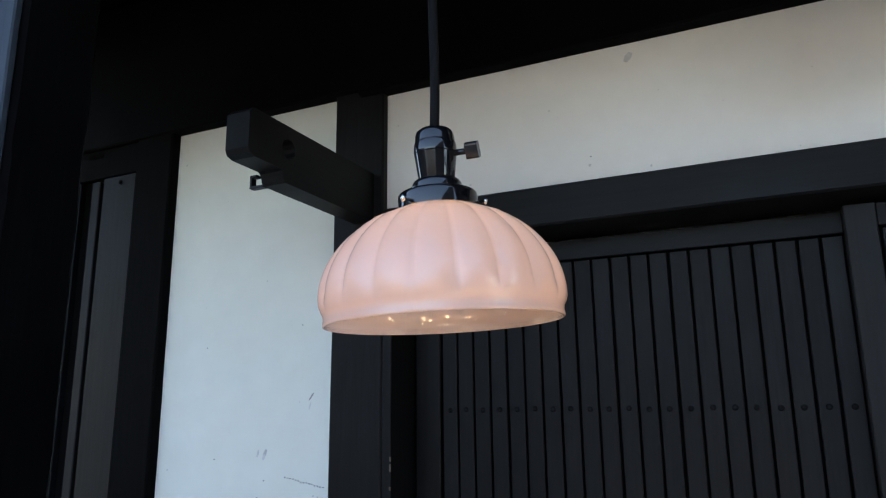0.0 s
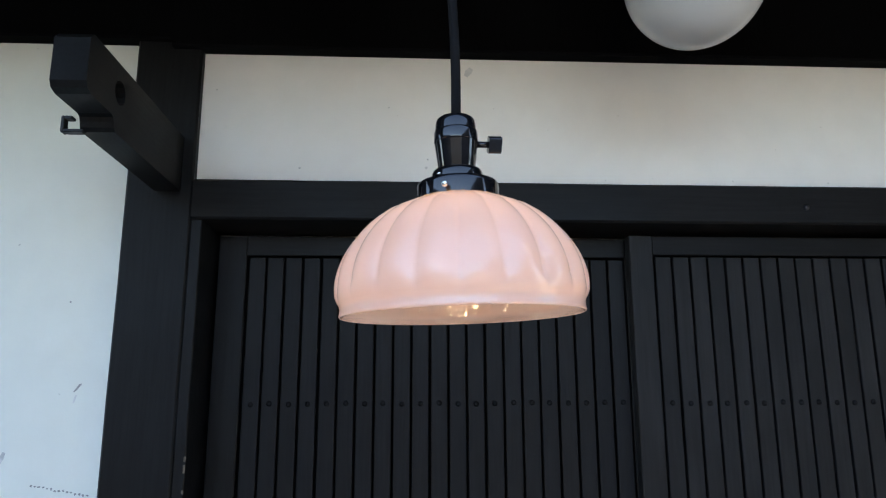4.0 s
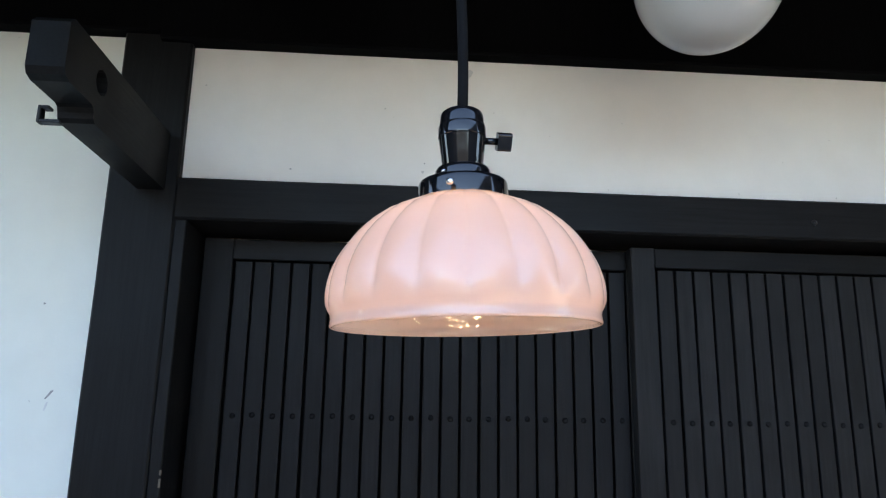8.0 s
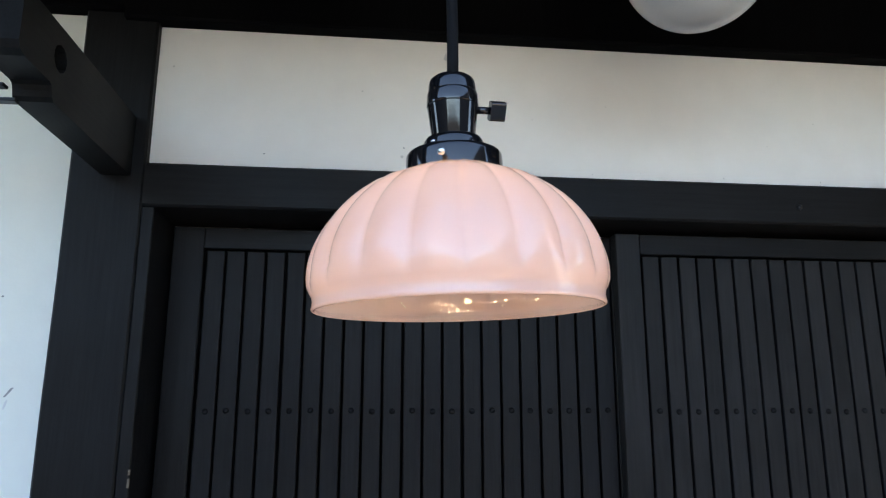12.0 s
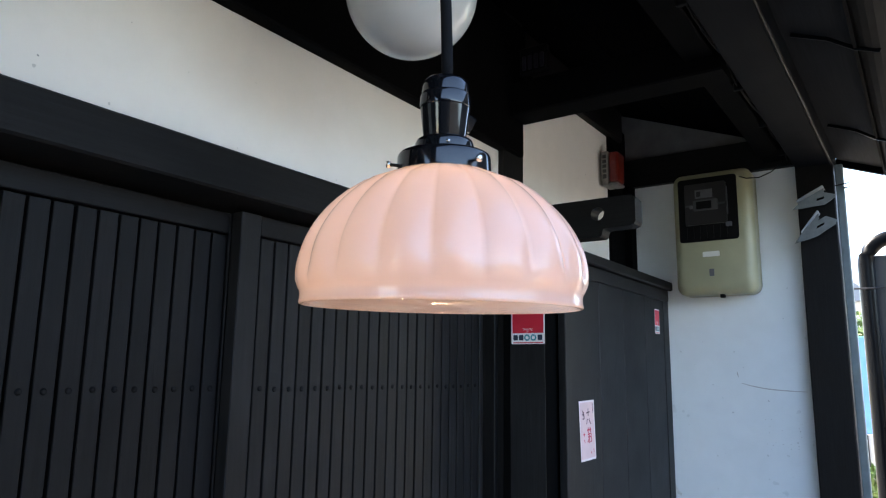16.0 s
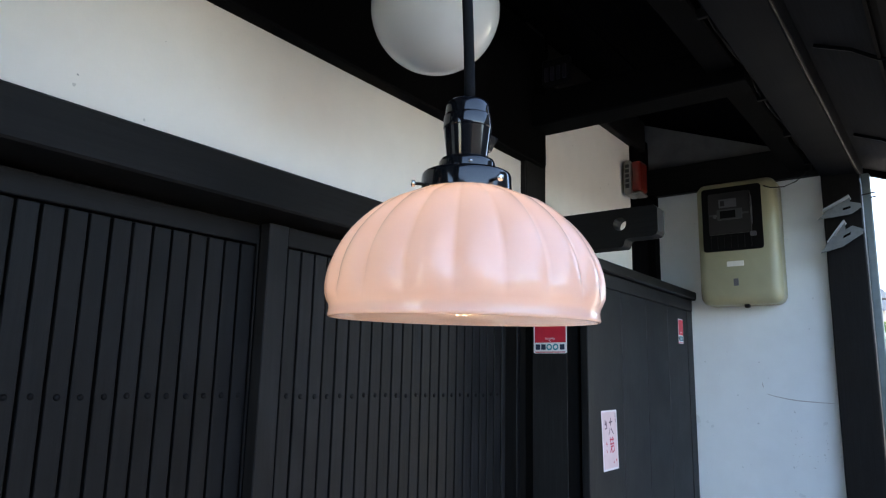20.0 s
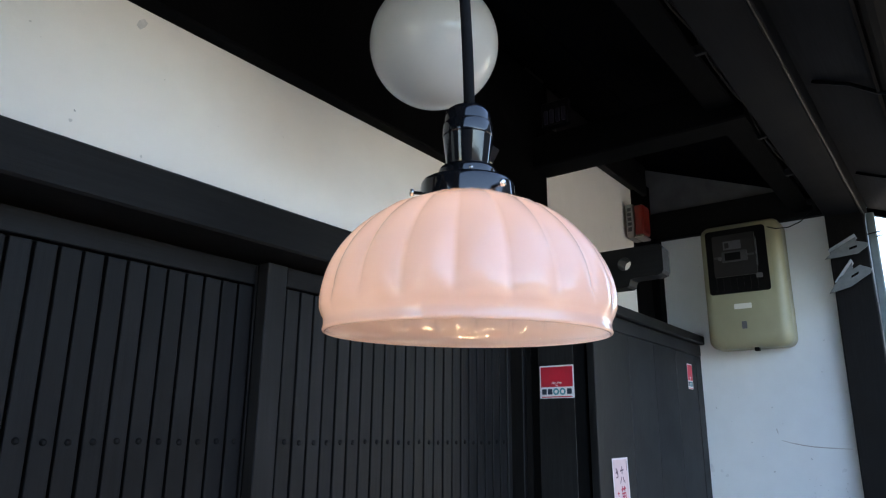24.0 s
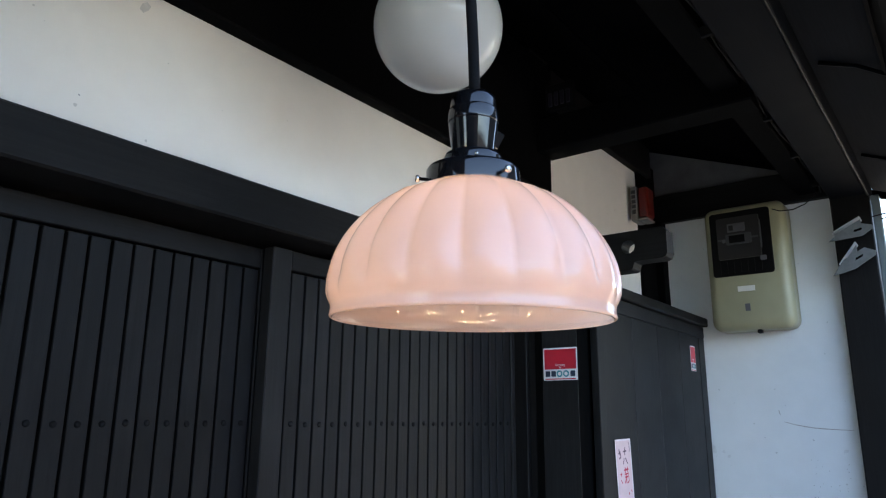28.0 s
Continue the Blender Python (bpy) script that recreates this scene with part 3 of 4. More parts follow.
def roof():
    """Dark roof boards in one mesh, laid side by side, with small steps between them."""
    bm = bmesh.new()
    y = 0.2
    k = 0
    while y > -0.80:
        y2 = max(y - 0.145, -0.80)
        d = 0.004 * (k % 2)
        v = [bm.verts.new(p) for p in (
            (-1.6, y, roof_z(y) + d), (3.05, y, roof_z(y) + d), (3.05, y2 + 0.003, roof_z(y2) + d), (-1.6, y2 + 0.003, roof_z(y2) + d),
            (-1.6, y, roof_z(y) + 0.06), (3.05, y, roof_z(y) + 0.06), (3.05, y2, roof_z(y2) + 0.06), (-1.6, y2, roof_z(y2) + 0.06))]
        for q in ((0, 3, 2, 1), (4, 5, 6, 7), (0, 1, 5, 4), (2, 3, 7, 6), (1, 2, 6, 5), (3, 0, 4, 7)):
            bm.faces.new([v[i] for i in q])
        y, k = y2, k + 1
    return bm


solo("ceiling", roof(), ROOF_WOOD, "black sloping roof boards of the porch, shade in their colour", "ceiling", "structure")
solo("eave_soffit", prism([(-0.801, roof_z(-0.801) - 0.002), (-0.950, roof_z(-0.950) - 0.002), (-0.950, roof_z(-0.950) + 0.06), (-0.801, roof_z(-0.801) + 0.06)], "x", -1.6, 3.029), SOFFIT, "dark soffit boards at the eave, lightened as if lit from below", "ceiling", "structure")
solo("trim", prism([(-0.958, roof_z(-0.95) - 0.03), (-0.951, roof_z(-0.95) - 0.03), (-0.951, roof_z(-0.95) + 0.06), (-0.958, roof_z(-0.95) + 0.06)], "x", -1.6, 3.05), WOOD_DARK, "black fascia board at the eave's edge", "trim", "structure")

solo("trim", prism([(-0.60, roof_z(-0.60) - 0.028), (-0.95, roof_z(-0.95) - 0.028), (-0.95, roof_z(-0.95) - 0.001), (-0.60, roof_z(-0.60) - 0.001)], "x", 3.03, 3.05), WOOD_DARK, "black verge board at the end of the roof", "trim", "structure")

# gutter with its hangers
gutter = thing("gutter", "dark brown half-round eaves gutter on hangers", "gutter")
bm = bmesh.new()
ring = [(-1.003 + 0.048 * math.cos(radians(a)), 2.335 + 0.048 * math.sin(radians(a))) for a in range(180, 361, 18)]
outline = ring + [(-1.003 + 0.045 * math.cos(radians(a)), 2.335 + 0.045 * math.sin(radians(a))) for a in range(360, 179, -18)]
part("trough", prism(outline, "x", -1.6, 3.05, bm), GUTTER, gutter)
for gx in (0.3, 1.05, 1.8, 2.55):
    part("hanger", tube([(gx, -0.822, roof_z(-0.822) - 0.008), (gx, -0.90, roof_z(-0.90) - 0.010), (gx, -0.955, 2.300), (gx, -1.003, 2.282)], 0.005, 6), FRAME_BLACK, gutter, "thin iron gutter hanger")

# cables that run in the slot between the purlins
for k, (amp, ph, yy, rr) in enumerate(((0.012, 0.0, -0.657, 0.0032), (0.020, 1.7, -0.660, 0.0024))):
    pts = [(-0.6 + 0.09 * j, yy + 0.006 * math.sin(j * 1.3 + ph), 2.366 - 0.008 * k + amp * math.sin(j * 0.55 + ph) * (0.5 + 0.5 * math.sin(j * 0.21))) for j in range(39)]
    solo("cable", tube(pts, rr, 6), CABLE, "thin grey cable sagging along the dark purlin", "cable", smooth=True, group="eave cables")
for cx in (1.45, 2.0, 2.35, 2.7):
    solo("cable_clip", box(cx, cx + 0.012, -0.672, -0.645, 2.338, 2.362, 0.002), CABLE, "small grey cable clip between the purlins", "clip", group="cable clips")

# louvred vent on the cross beam
vent = thing("vent", "small dark louvred vent high on the eave beam", "vent")
part("frame", box(1.775, 1.799, -0.175, -0.085, 2.437, 2.520, 0.003), BLACK_TRIM, vent)
for k in range(4):
    part("slat", box(1.768, 1.775, -0.168 + 0.020 * k, -0.156 + 0.020 * k, 2.446, 2.490, 0.001), VENT_GREY, vent)


# ---- lintel ----
lintel = thing("lintel", "black wooden door lintel with a worn upper edge", "lintel", kind="structure")
bm = long_beam("x", -0.0015, 1.791, -0.022, 0.13, 1.861, 1.941, 0.004, 60, 0.0012, 8.0)
part("board", bm, WOOD_X, lintel)
part("nail", lathe([(0, 0.0045), (0.003, 0.004), (0.0055, 0.002), (0.006, 0)], 12, bm=None), IRON, lintel).matrix_basis = pose(1.227, -0.022, 1.895, 90)
jamb = solo("jamb", long_beam("z", -0.0015, 0.020, -0.0185, 0.13, 0.0, 1.859, 0.002, 20, 0.0008, 9.0), WOOD_Z, "black door jamb against the post, its edge chipped", "jamb", "structure")
for cz, ch in ((1.408, 0.009), (1.388, 0.015), (1.352, 0.007)):
    part("chip", worn(box(0.0165, 0.0206, -0.0192, -0.0165, cz, cz + ch, 0.0006), 0.0008, 60.0, cz), BARE, jamb, "bare wood where the edge is chipped")
solo("jamb", long_beam("z", 1.772, 1.790, 0.0, 0.13, 0.0, 1.859, 0.002, 20, 0.0008, 9.5), WOOD_Z, "black door jamb against the post", "jamb", "structure")
solo("threshold", box(0.002, 1.790, -0.018, 0.13, 0.0, 0.05, 0.004), WOOD_X, "worn wooden threshold under the doors", "threshold", "structure")


# ---- sliding doors ----
def sliding_door(x0, x1, y, first, count, label, stain, edge):
    """A leaf of flat slats in a frame; y is the face of the frame."""
    door = thing("sliding_door", label, "door", "sliding doors")
    d = 0.030
    last = first + 0.0375 * count
    part("stile", long_beam("z", x0, first - 0.003, y, y + d, 0.055, 1.848, 0.002, 10, 0.0004, x0), edge, door)
    part("stile", long_beam("z", last, x1, y, y + d, 0.055, 1.848, 0.002, 10, 0.0004, x1), edge, door)
    part("top_rail", box(first - 0.003, last, y + 0.001, y + d, 1.808, 1.848, 0.0015), WOOD_X, door)
    part("bottom_rail", box(first - 0.003, last, y + 0.001, y + d, 0.055, 0.17, 0.0015), WOOD_X, door)
    part("backing", box(first - 0.003, last, y + 0.019, y + d - 0.001, 0.17, 1.808), GAP, door, "black board behind the slats")
    proto = finish("slat", box(-0.0162, 0.0162, 0.004, 0.018, 0.172, 1.804, 0.0012), stain)
    stud = finish("nail", lathe([(0, 0.0030), (0.003, 0.0027), (0.0050, 0.0014), (0.0056, 0)], 12), NAIL)
    rnd = random.Random(int(100 * x0) + 3)
    for k in range(count):
        s = new("slat", proto)
        s.parent = door
        s.matrix_basis = pose(first + 0.0375 * (k + 0.5) + rnd.uniform(-0.0005, 0.0005), y + rnd.uniform(-0.0006, 0.0006), 0)
        for z in (1.508, 0.9, 0.35):
            n = new("nail", stud)
            n.parent = s
            n.matrix_basis = pose(rnd.uniform(-0.001, 0.001), 0.004, z + rnd.uniform(-0.0015, 0.0015), 90)
    return door


sliding_door(0.877, 1.800, 0.040, 0.929, 22, "black slatted wooden sliding door, closed, in front of the other leaf", SLAT_LIT, SLAT_LIT)
# Rear leaf: darker slats and stiles carry its shade as colour.
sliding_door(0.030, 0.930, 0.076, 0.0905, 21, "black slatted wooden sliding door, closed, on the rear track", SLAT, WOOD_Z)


# ---- bracket arms on the posts ----
def arm(x0, x1, reach, top, hooked):
    """A stepped timber arm that juts from a post, with a bored hole; one has an iron strap under its step."""
    a = thing("bracket_arm", "black timber arm jutting from the post, with a bored hole", "bracket arm", "bracket arms")
    e = -reach
    low = top - 0.087
    out = [(-0.021, top), (e + 0.010, top), (e, top - 0.010), (e, low + 0.013), (e + 0.005, low + 0.004), (e + 0.018, low), (e + 0.086, low), (e + 0.093, low - 0.003), (e + 0.096, low - 0.010), (e + 0.098, low - 0.018), (e + 0.104, low - 0.023), (-0.021, low - 0.023)]
    hole = [(e + 0.109 + 0.0195 * math.cos(radians(t)), top - 0.044 + 0.0195 * math.sin(radians(t))) for t in range(0, 360, 24)]
    bm = bmesh.new()
    ends = []
    for x in (x0, x1):
        o = [bm.verts.new((x, u, v)) for u, v in out]
        h = [bm.verts.new((x, u, v)) for u, v in hole]
        eo = [bm.edges.new((o[k], o[(k + 1) % len(o)])) for k in range(len(o))]
        eh = [bm.edges.new((h[k], h[(k + 1) % len(h)])) for k in range(len(h))]
        bmesh.ops.triangle_fill(bm, edges=eo + eh, use_beauty=True)
        ends.append((o, h))
    for k in range(len(out)):
        j = (k + 1) % len(out)
        bm.faces.new((ends[0][0][k], ends[0][0][j], ends[1][0][j], ends[1][0][k]))
    for k in range(len(hole)):
        j = (k + 1) % len(hole)
        bm.faces.new((ends[0][1][k], ends[0][1][j], ends[1][1][j], ends[1][1][k]))
    edges = [e for e in bm.edges if len(e.link_faces) == 2 and e.calc_face_angle(0) > 1.2 and e.verts[0].co.y < -0.03 and not any(h in e.verts for _, hs in ends for h in hs)]
    bmesh.ops.bevel(bm, geom=edges, offset=0.004, segments=2, affect="EDGES", profile=0.5)
    part("timber", bm, WOOD_Y, a)
    if hooked:
        bm = box(x0 - 0.029, x0 - 0.024, e + 0.098, e + 0.112, top - 0.112, top - 0.086, 0.001)
        box(x0 - 0.024, x0 + 0.004, e + 0.098, e + 0.112, top - 0.112, top - 0.107, 0.001, bm=bm)
        box(x0 - 0.024, x0 - 0.013, e + 0.098, e + 0.112, top - 0.091, top - 0.086, 0.001, bm=bm)
        part("loop", bm, IRON, a, "small bent iron strap under the step")
    return a


arm(-0.075, -0.025, 0.434, 2.0255, True)
arm(1.826, 1.880, 0.410, 2.033, False)

# ---- pocket shutter beyond the left corner post ----
sh = thing("shutter", "dark wooden shutter with grooves beside the corner post", "shutter")
part("board", box(-0.899, -0.770, -0.020, 0.0, 0.05, 2.145, 0.002), SHUTTER, sh)
part("board", box(-0.945, -0.914, -0.019, 0.0, 0.05, 2.140, 0.002), SHUTTER, sh)
part("board", box(-1.090, -0.993, -0.021, 0.0, 0.05, 2.145, 0.002), WOOD_DARK, sh)
part("edge_strip", box(-0.9925, -0.986, -0.0225, -0.004, 0.05, 2.140, 0.001), PURLIN, sh)
part("backing", box(-1.090, -0.770, -0.006, -0.001, 0.05, 2.145), GAP, sh)
part("rail", box(-1.090, -0.770, -0.023, 0.0, 2.146, 2.231, 0.002), WOOD_DARK, sh)
part("slot", box(-0.965, -0.905, -0.0245, -0.0235, 2.208, 2.219), GAP, sh)
part("stud", lathe([(0, 0.004), (0.005, 0.003), (0.006, 0)], 12), GAP, sh).matrix_basis = pose(-0.832, -0.020, 2.125, 90)


# ---- pendant lamp ----
LX, LY = 0.4660, -0.7232
LEAN = Matrix(((1, 0, -0.030, 0), (0, 1, -0.030, 0), (0.030, 0.030, 1, 0), (0, 0, 0, 1)))
lamp = thing("pendant_lamp", "lit pendant lamp with a fluted pink opal glass shade", "lamp")
lamp.matrix_basis = LEAN.to_quaternion().to_matrix().to_4x4()
lamp.matrix_basis = Matrix.Translation((LX, LY, 1.7032)) @ lamp.matrix_basis @ Matrix.Translation((-LX, -LY, -1.70))
PLUMB = lamp.matrix_basis.inverted()


def shade_mesh():
    """Twenty soft flutes that fade into a plain turned-out rim; an outer and an inner skin."""
    wide, mid, high = 0.1150, 1.6165, 0.0908
    prof = []
    for k in range(17):
        z = 1.7030 - (1.7030 - mid) * (k / 16) ** 0.62 if k else 1.7030
        prof.append((wide * max(1e-4, 1 - ((z - mid) / high) ** 1.87) ** (1 / 1.87), z))
    fl = [min(1.0, r / 0.105) * (0.35 + 0.65 * min(1.0, (r - 0.03) / 0.05)) * min(1.0, 0.75 + (z - mid) / 0.012) for r, z in prof]
    prof += [(0.1146, 1.6102), (0.1126, 1.6052), (0.1107, 1.6018), (0.1103, 1.5985), (0.1108, 1.5948), (0.1112, 1.5932), (0.1108, 1.5922), (0.1100, 1.5918)]
    fl += [0.40, 0.08, 0, 0, 0, 0, 0, 0]
    n, lobes, turn = 20 * 14, 20, radians(13.0)
    bm = bmesh.new()

    def skin(inset, flute, shares):
        rings = []
        for (r, z), f in zip(prof, shares):
            ring = []
            for k in range(n):
                a = 2 * math.pi * k / n + turn
                s = abs(math.sin(lobes * (a - turn) / 2))
                dip = flute * f * 0.0040 * ((s ** 0.80 if inset == 0.0 else s * s) - 1.0)
                rr = r - inset * (1.0 if z > 1.5930 else 0.45) + dip
                ring.append(bm.verts.new((LX + rr * math.cos(a), LY + rr * math.sin(a), z)))
            rings.append(ring)
        return rings

    out, inn = skin(0.0, 1.0, fl), skin(0.0032, 2.0, [max(f, 0.85 if z > 1.611 else 0.7 if z > 1.607 else 0.35 if z > 1.603 else 0.0) if r > 0.09 else f for f, (r, z) in zip(fl, prof)])
    for rings, flip in ((out, False), (inn, True)):
        for a, b in zip(rings, rings[1:]):
            for k in range(n):
                j = (k + 1) % n
                q = (a[k], b[k], b[j], a[j])
                bm.faces.new(q if not flip else tuple(reversed(q))).material_index = int(flip)
    for a, b in ((out[-1], inn[-1]), (inn[0], out[0])):
        for k in range(n):
            j = (k + 1) % n
            bm.faces.new((a[k], b[k], b[j], a[j]))
    return bm


part("shade", shade_mesh(), OPAL, lamp, "fluted pink opal glass shade", True).data.materials.append(LINING)


def turned(profile, n, name, mat, label="", smooth=True, parent=None):
    ob = part(name, lathe(profile, n, (LX, LY, 0)), mat, parent or lamp, label, smooth)
    if mat is BAKELITE:
        ob.data.set_sharp_from_angle(angle=radians(32))
    return ob


def crisp(profile, r=0.0006):
    """Doubles the corners of a profile so that smooth shading keeps them crisp."""
    out = []
    for k, p in enumerate(profile):
        if 0 < k < len(profile) - 1:
            for q in (profile[k - 1], profile[k + 1]):
                d = Vector((q[0] - p[0], q[1] - p[1]))
                d = d.normalized() * min(r, d.length * 0.4)
                out.append((p[0] + d.x, p[1] + d.y))
        else:
            out.append(p)
    return out


hold_prof = [(0.0, 1.7166), (0.0330, 1.7166), (0.0352, 1.7162), (0.0368, 1.7153), (0.0378, 1.7138), (0.0382, 1.7118), (0.0387, 1.6995), (0.0372, 1.6995), (0.0368, 1.7090), (0.0, 1.7120)]
turned(crisp(hold_prof[:2]) + hold_prof[2:6] + crisp(hold_prof[6:], 0.0003), 64, "shade_holder", BAKELITE, "glossy black shade holder")
turned(crisp([(0.0, 1.7150), (0.0242, 1.7150), (0.0240, 1.7248), (0.0222, 1.7282), (0.0, 1.7284)]), 48, "collar", BAKELITE)
turned(crisp([(0.0, 1.7270), (0.0170, 1.7275), (0.0176, 1.7305), (0.0192, 1.7440), (0.0206, 1.7552), (0.0, 1.7556)], 0.0005), 48, "socket_body", BAKELITE, "glossy black waisted socket body")
turned(crisp([(0.0, 1.7548), (0.0208, 1.7552), (0.0210, 1.7568), (0.0206, 1.7652), (0.0200, 1.7668), (0.0, 1.7670)], 0.0005), 48, "socket_ring", BAKELITE)
turned(crisp([(0.0, 1.7660), (0.0196, 1.7664), (0.0190, 1.7740), (0.0180, 1.7778), (0.0146, 1.7806), (0.0, 1.7810)], 0.0008), 48, "socket_cap", BAKELITE)
# cord
cord_pts = []
for k in range(31):
    z = 1.780 + (2.318 - 1.780) * k / 30
    cord_pts.append(PLUMB @ Vector((0.4642 - 0.0165 * (z - 1.782) + 0.001 * math.sin(k * 0.5), -0.7267 + 0.033 * (z - 1.782), z)))
CUP = PLUMB @ Matrix.Translation((0.4556, -0.7087, 0))
part("cord", tube(cord_pts, 0.0048, 10), FABRIC, lamp, "black fabric cord", True)
part("ceiling_cup", lathe(crisp([(0.0, 2.300), (0.012, 2.300), (0.030, 2.312), (0.033, 2.3255), (0, 2.3255)]), 32), BAKELITE, lamp, "", True).matrix_basis = CUP


def around(angle, r, z):
    return Matrix.Translation((LX, LY, z)) @ Matrix.Rotation(radians(angle), 4, "Z") @ Matrix.Translation((r, 0, 0)) @ Matrix.Rotation(radians(90), 4, "Y")


for ang in (251.0, 139.0, 15.0):
    bm = bmesh.new()
    lathe([(0.0, 0.0), (0.0014, 0.0), (0.0014, 0.0065), (0.0026, 0.0066), (0.0030, 0.0074), (0.0030, 0.0086), (0.0022, 0.0096), (0.0, 0.0098)], 12, bm=bm)
    s = part("screw", bm, NICKEL, lamp, "small nickel thumb screw", True)
    s.matrix_basis = around(ang, 0.0378, 1.7045)
# turn key of the switch
key = part("switch_key", tube([(0, 0, 0.0), (0, 0, 0.014)], 0.0030, 10), BAKELITE, lamp, "black key switch", True)
key.matrix_basis = around(6.0, 0.0190, 1.7545)
bm = bmesh.new()
rounded(bm, Matrix.Identity(4), 0.0155, 0.0095, 0.0125, 0.002, 3)
kh = part("key_grip", bm, BAKELITE, key)
kh.matrix_basis = pose(0, 0, 0.012, 0, 0, 32)
part("rivet", lathe([(0.0, 0.0018), (0.0012, 0.0016), (0.0018, 0.0)], 10), NICKEL, lamp, "", True).matrix_basis = around(222.0, 0.0239, 1.7215)
# bulb under the holder
turned([(0.0, 1.6600), (0.0028, 1.6605), (0.0052, 1.6620), (0.0068, 1.6644), (0.0075, 1.6675), (0.0074, 1.6710), (0.0066, 1.6770), (0.0058, 1.6850), (0.0054, 1.6920), (0.0, 1.6962)], 32, "bulb", BULB, "small glowing warm bulb")
turned([(0.0, 1.6955), (0.0070, 1.6955), (0.0070, 1.7115), (0.0, 1.7115)], 24, "bulb_base", NICKEL)

# ---- globe lamp ----
globe = thing("globe_lamp", "unlit white opal glass globe lamp hung under the roof", "lamp")
GX, GY, GZ, GR = 0.876, -0.365, 2.180, 0.1122
prof = [(GR * math.sin(radians(a)), GZ - GR * math.cos(radians(a))) for a in list(range(0, 156, 5))]
prof[0] = (0.0, GZ - GR)
part("globe", lathe(prof, 64, (GX, GY, 0)), GLOBE, globe, "glossy white opal globe", True)
part("fitter", lathe(crisp([(0.0, GZ + 0.150), (0.030, GZ + 0.148), (0.053, GZ + 0.125), (0.055, GZ + 0.098), (0.050, GZ + 0.098), (0.0, GZ + 0.12)]), 40, (GX, GY, 0)), BAKELITE, globe, "", True)
part("stem", tube([(GX, GY, GZ + 0.145), (GX, GY, roof_z(GY) + 0.005)], 0.009, 12), BAKELITE, globe, "", True)

# ---- sticker board on the post ----
sb = thing("door_board", "upright black board with a rounded top on the post", "board")
out = [(-0.153, 0.02), (-0.153, 1.835)] + [(-0.0985 - 0.0545 * math.cos(radians(a)), 1.835 + 0.036 * math.sin(radians(a)) ** 0.8) for a in range(15, 166, 15)] + [(-0.044, 1.835), (-0.044, 0.02)]
part("board", prism(out, "x", 1.785, 1.7872, bev=0.0006), PANEL, sb)
# Black filler behind the board; the gap's shade is its colour.
part("spacer", box(1.7876, 1.812, -0.1515, -0.0205, 0.03, 1.83), GAP, sb)
part("screw", lathe([(0, 0.003), (0.004, 0.0028), (0.0075, 0.0012), (0.008, 0)], 16), NICKEL, sb, "bright round screw plate", True).matrix_basis = pose(1.785, -0.108, 1.842, 0, -90)


# ---- stickers, paper slip ----
def face_x(x, y, z):
    """A frame on a wall that faces -x: local x runs to -y, local y up, local z out."""
    return Matrix(((0, 0, -1, x), (-1, 0, 0, y), (0, 1, 0, z), (0, 0, 0, 1)))


def face_y(x, y, z):
    """A frame on a wall that faces -y: local x runs to +x, local y up, local z out."""
    return Matrix(((1, 0, 0, x), (0, 0, -1, y), (0, 1, 0, z), (0, 0, 0, 1)))


def slab(m, u0, u1, v0, v1, w0, w1, r=0.0):
    bm = bmesh.new()
    mm = m @ Matrix.Translation(((u0 + u1) / 2, (v0 + v1) / 2, w0))
    return rounded(bm, mm, u1 - u0, v1 - v0, w1 - w0, max(r, 0.00005), 3 if r else 1)


def stroke(m, pts, w, h0, h1):
    """A brush or print stroke: a flat ribbon along points on the face of m."""
    bm = bmesh.new()
    rows = []
    for k, (u, v) in enumerate(pts):
        a, b = pts[max(k - 1, 0)], pts[min(k + 1, len(pts) - 1)]
        d = Vector((b[0] - a[0], b[1] - a[1])).normalized()
        n = Vector((-d.y, d.x)) * w / 2
        rows.append([bm.verts.new(m @ Vector((u + s * n.x, v + s * n.y, h))) for s, h in ((1, h1), (-1, h1), (-1, h0), (1, h0))])
    for a, b in zip(rows, rows[1:]):
        for j in range(4):
            bm.faces.new((a[j], a[(j + 1) % 4], b[(j + 1) % 4], b[j]))
    bm.faces.new(rows[0])
    bm.faces.new(list(reversed(rows[-1])))
    return bm


def arc(cx, cy, r, a0, a1, n=9, sy=1.0):
    return [(cx + r * math.cos(radians(a0 + (a1 - a0) * k / n)), cy + sy * r * math.sin(radians(a0 + (a1 - a0) * k / n))) for k in range(n + 1)]


def lettering(body, m, size, stretch, mat, parent):
    """Printed words in the built-in font, centred on m."""
    cu = bpy.data.curves.new("words", "FONT")
    cu.body, cu.size, cu.align_x, cu.extrude = body, size, "CENTER", 0.0001
    tmp = bpy.data.objects.new("words", cu)
    scene.collection.objects.link(tmp)
    me = bpy.data.meshes.new_from_object(tmp.evaluated_get(bpy.context.evaluated_depsgraph_get()))
    bpy.data.objects.remove(tmp)
    bpy.data.curves.remove(cu)
    me.name = "lettering"
    me.transform(m @ Matrix.Diagonal((stretch, 1, 1, 1)))
    me.materials.clear()
    me.materials.append(mat)
    ob = new("lettering", me)
    ob.parent = parent
    return ob


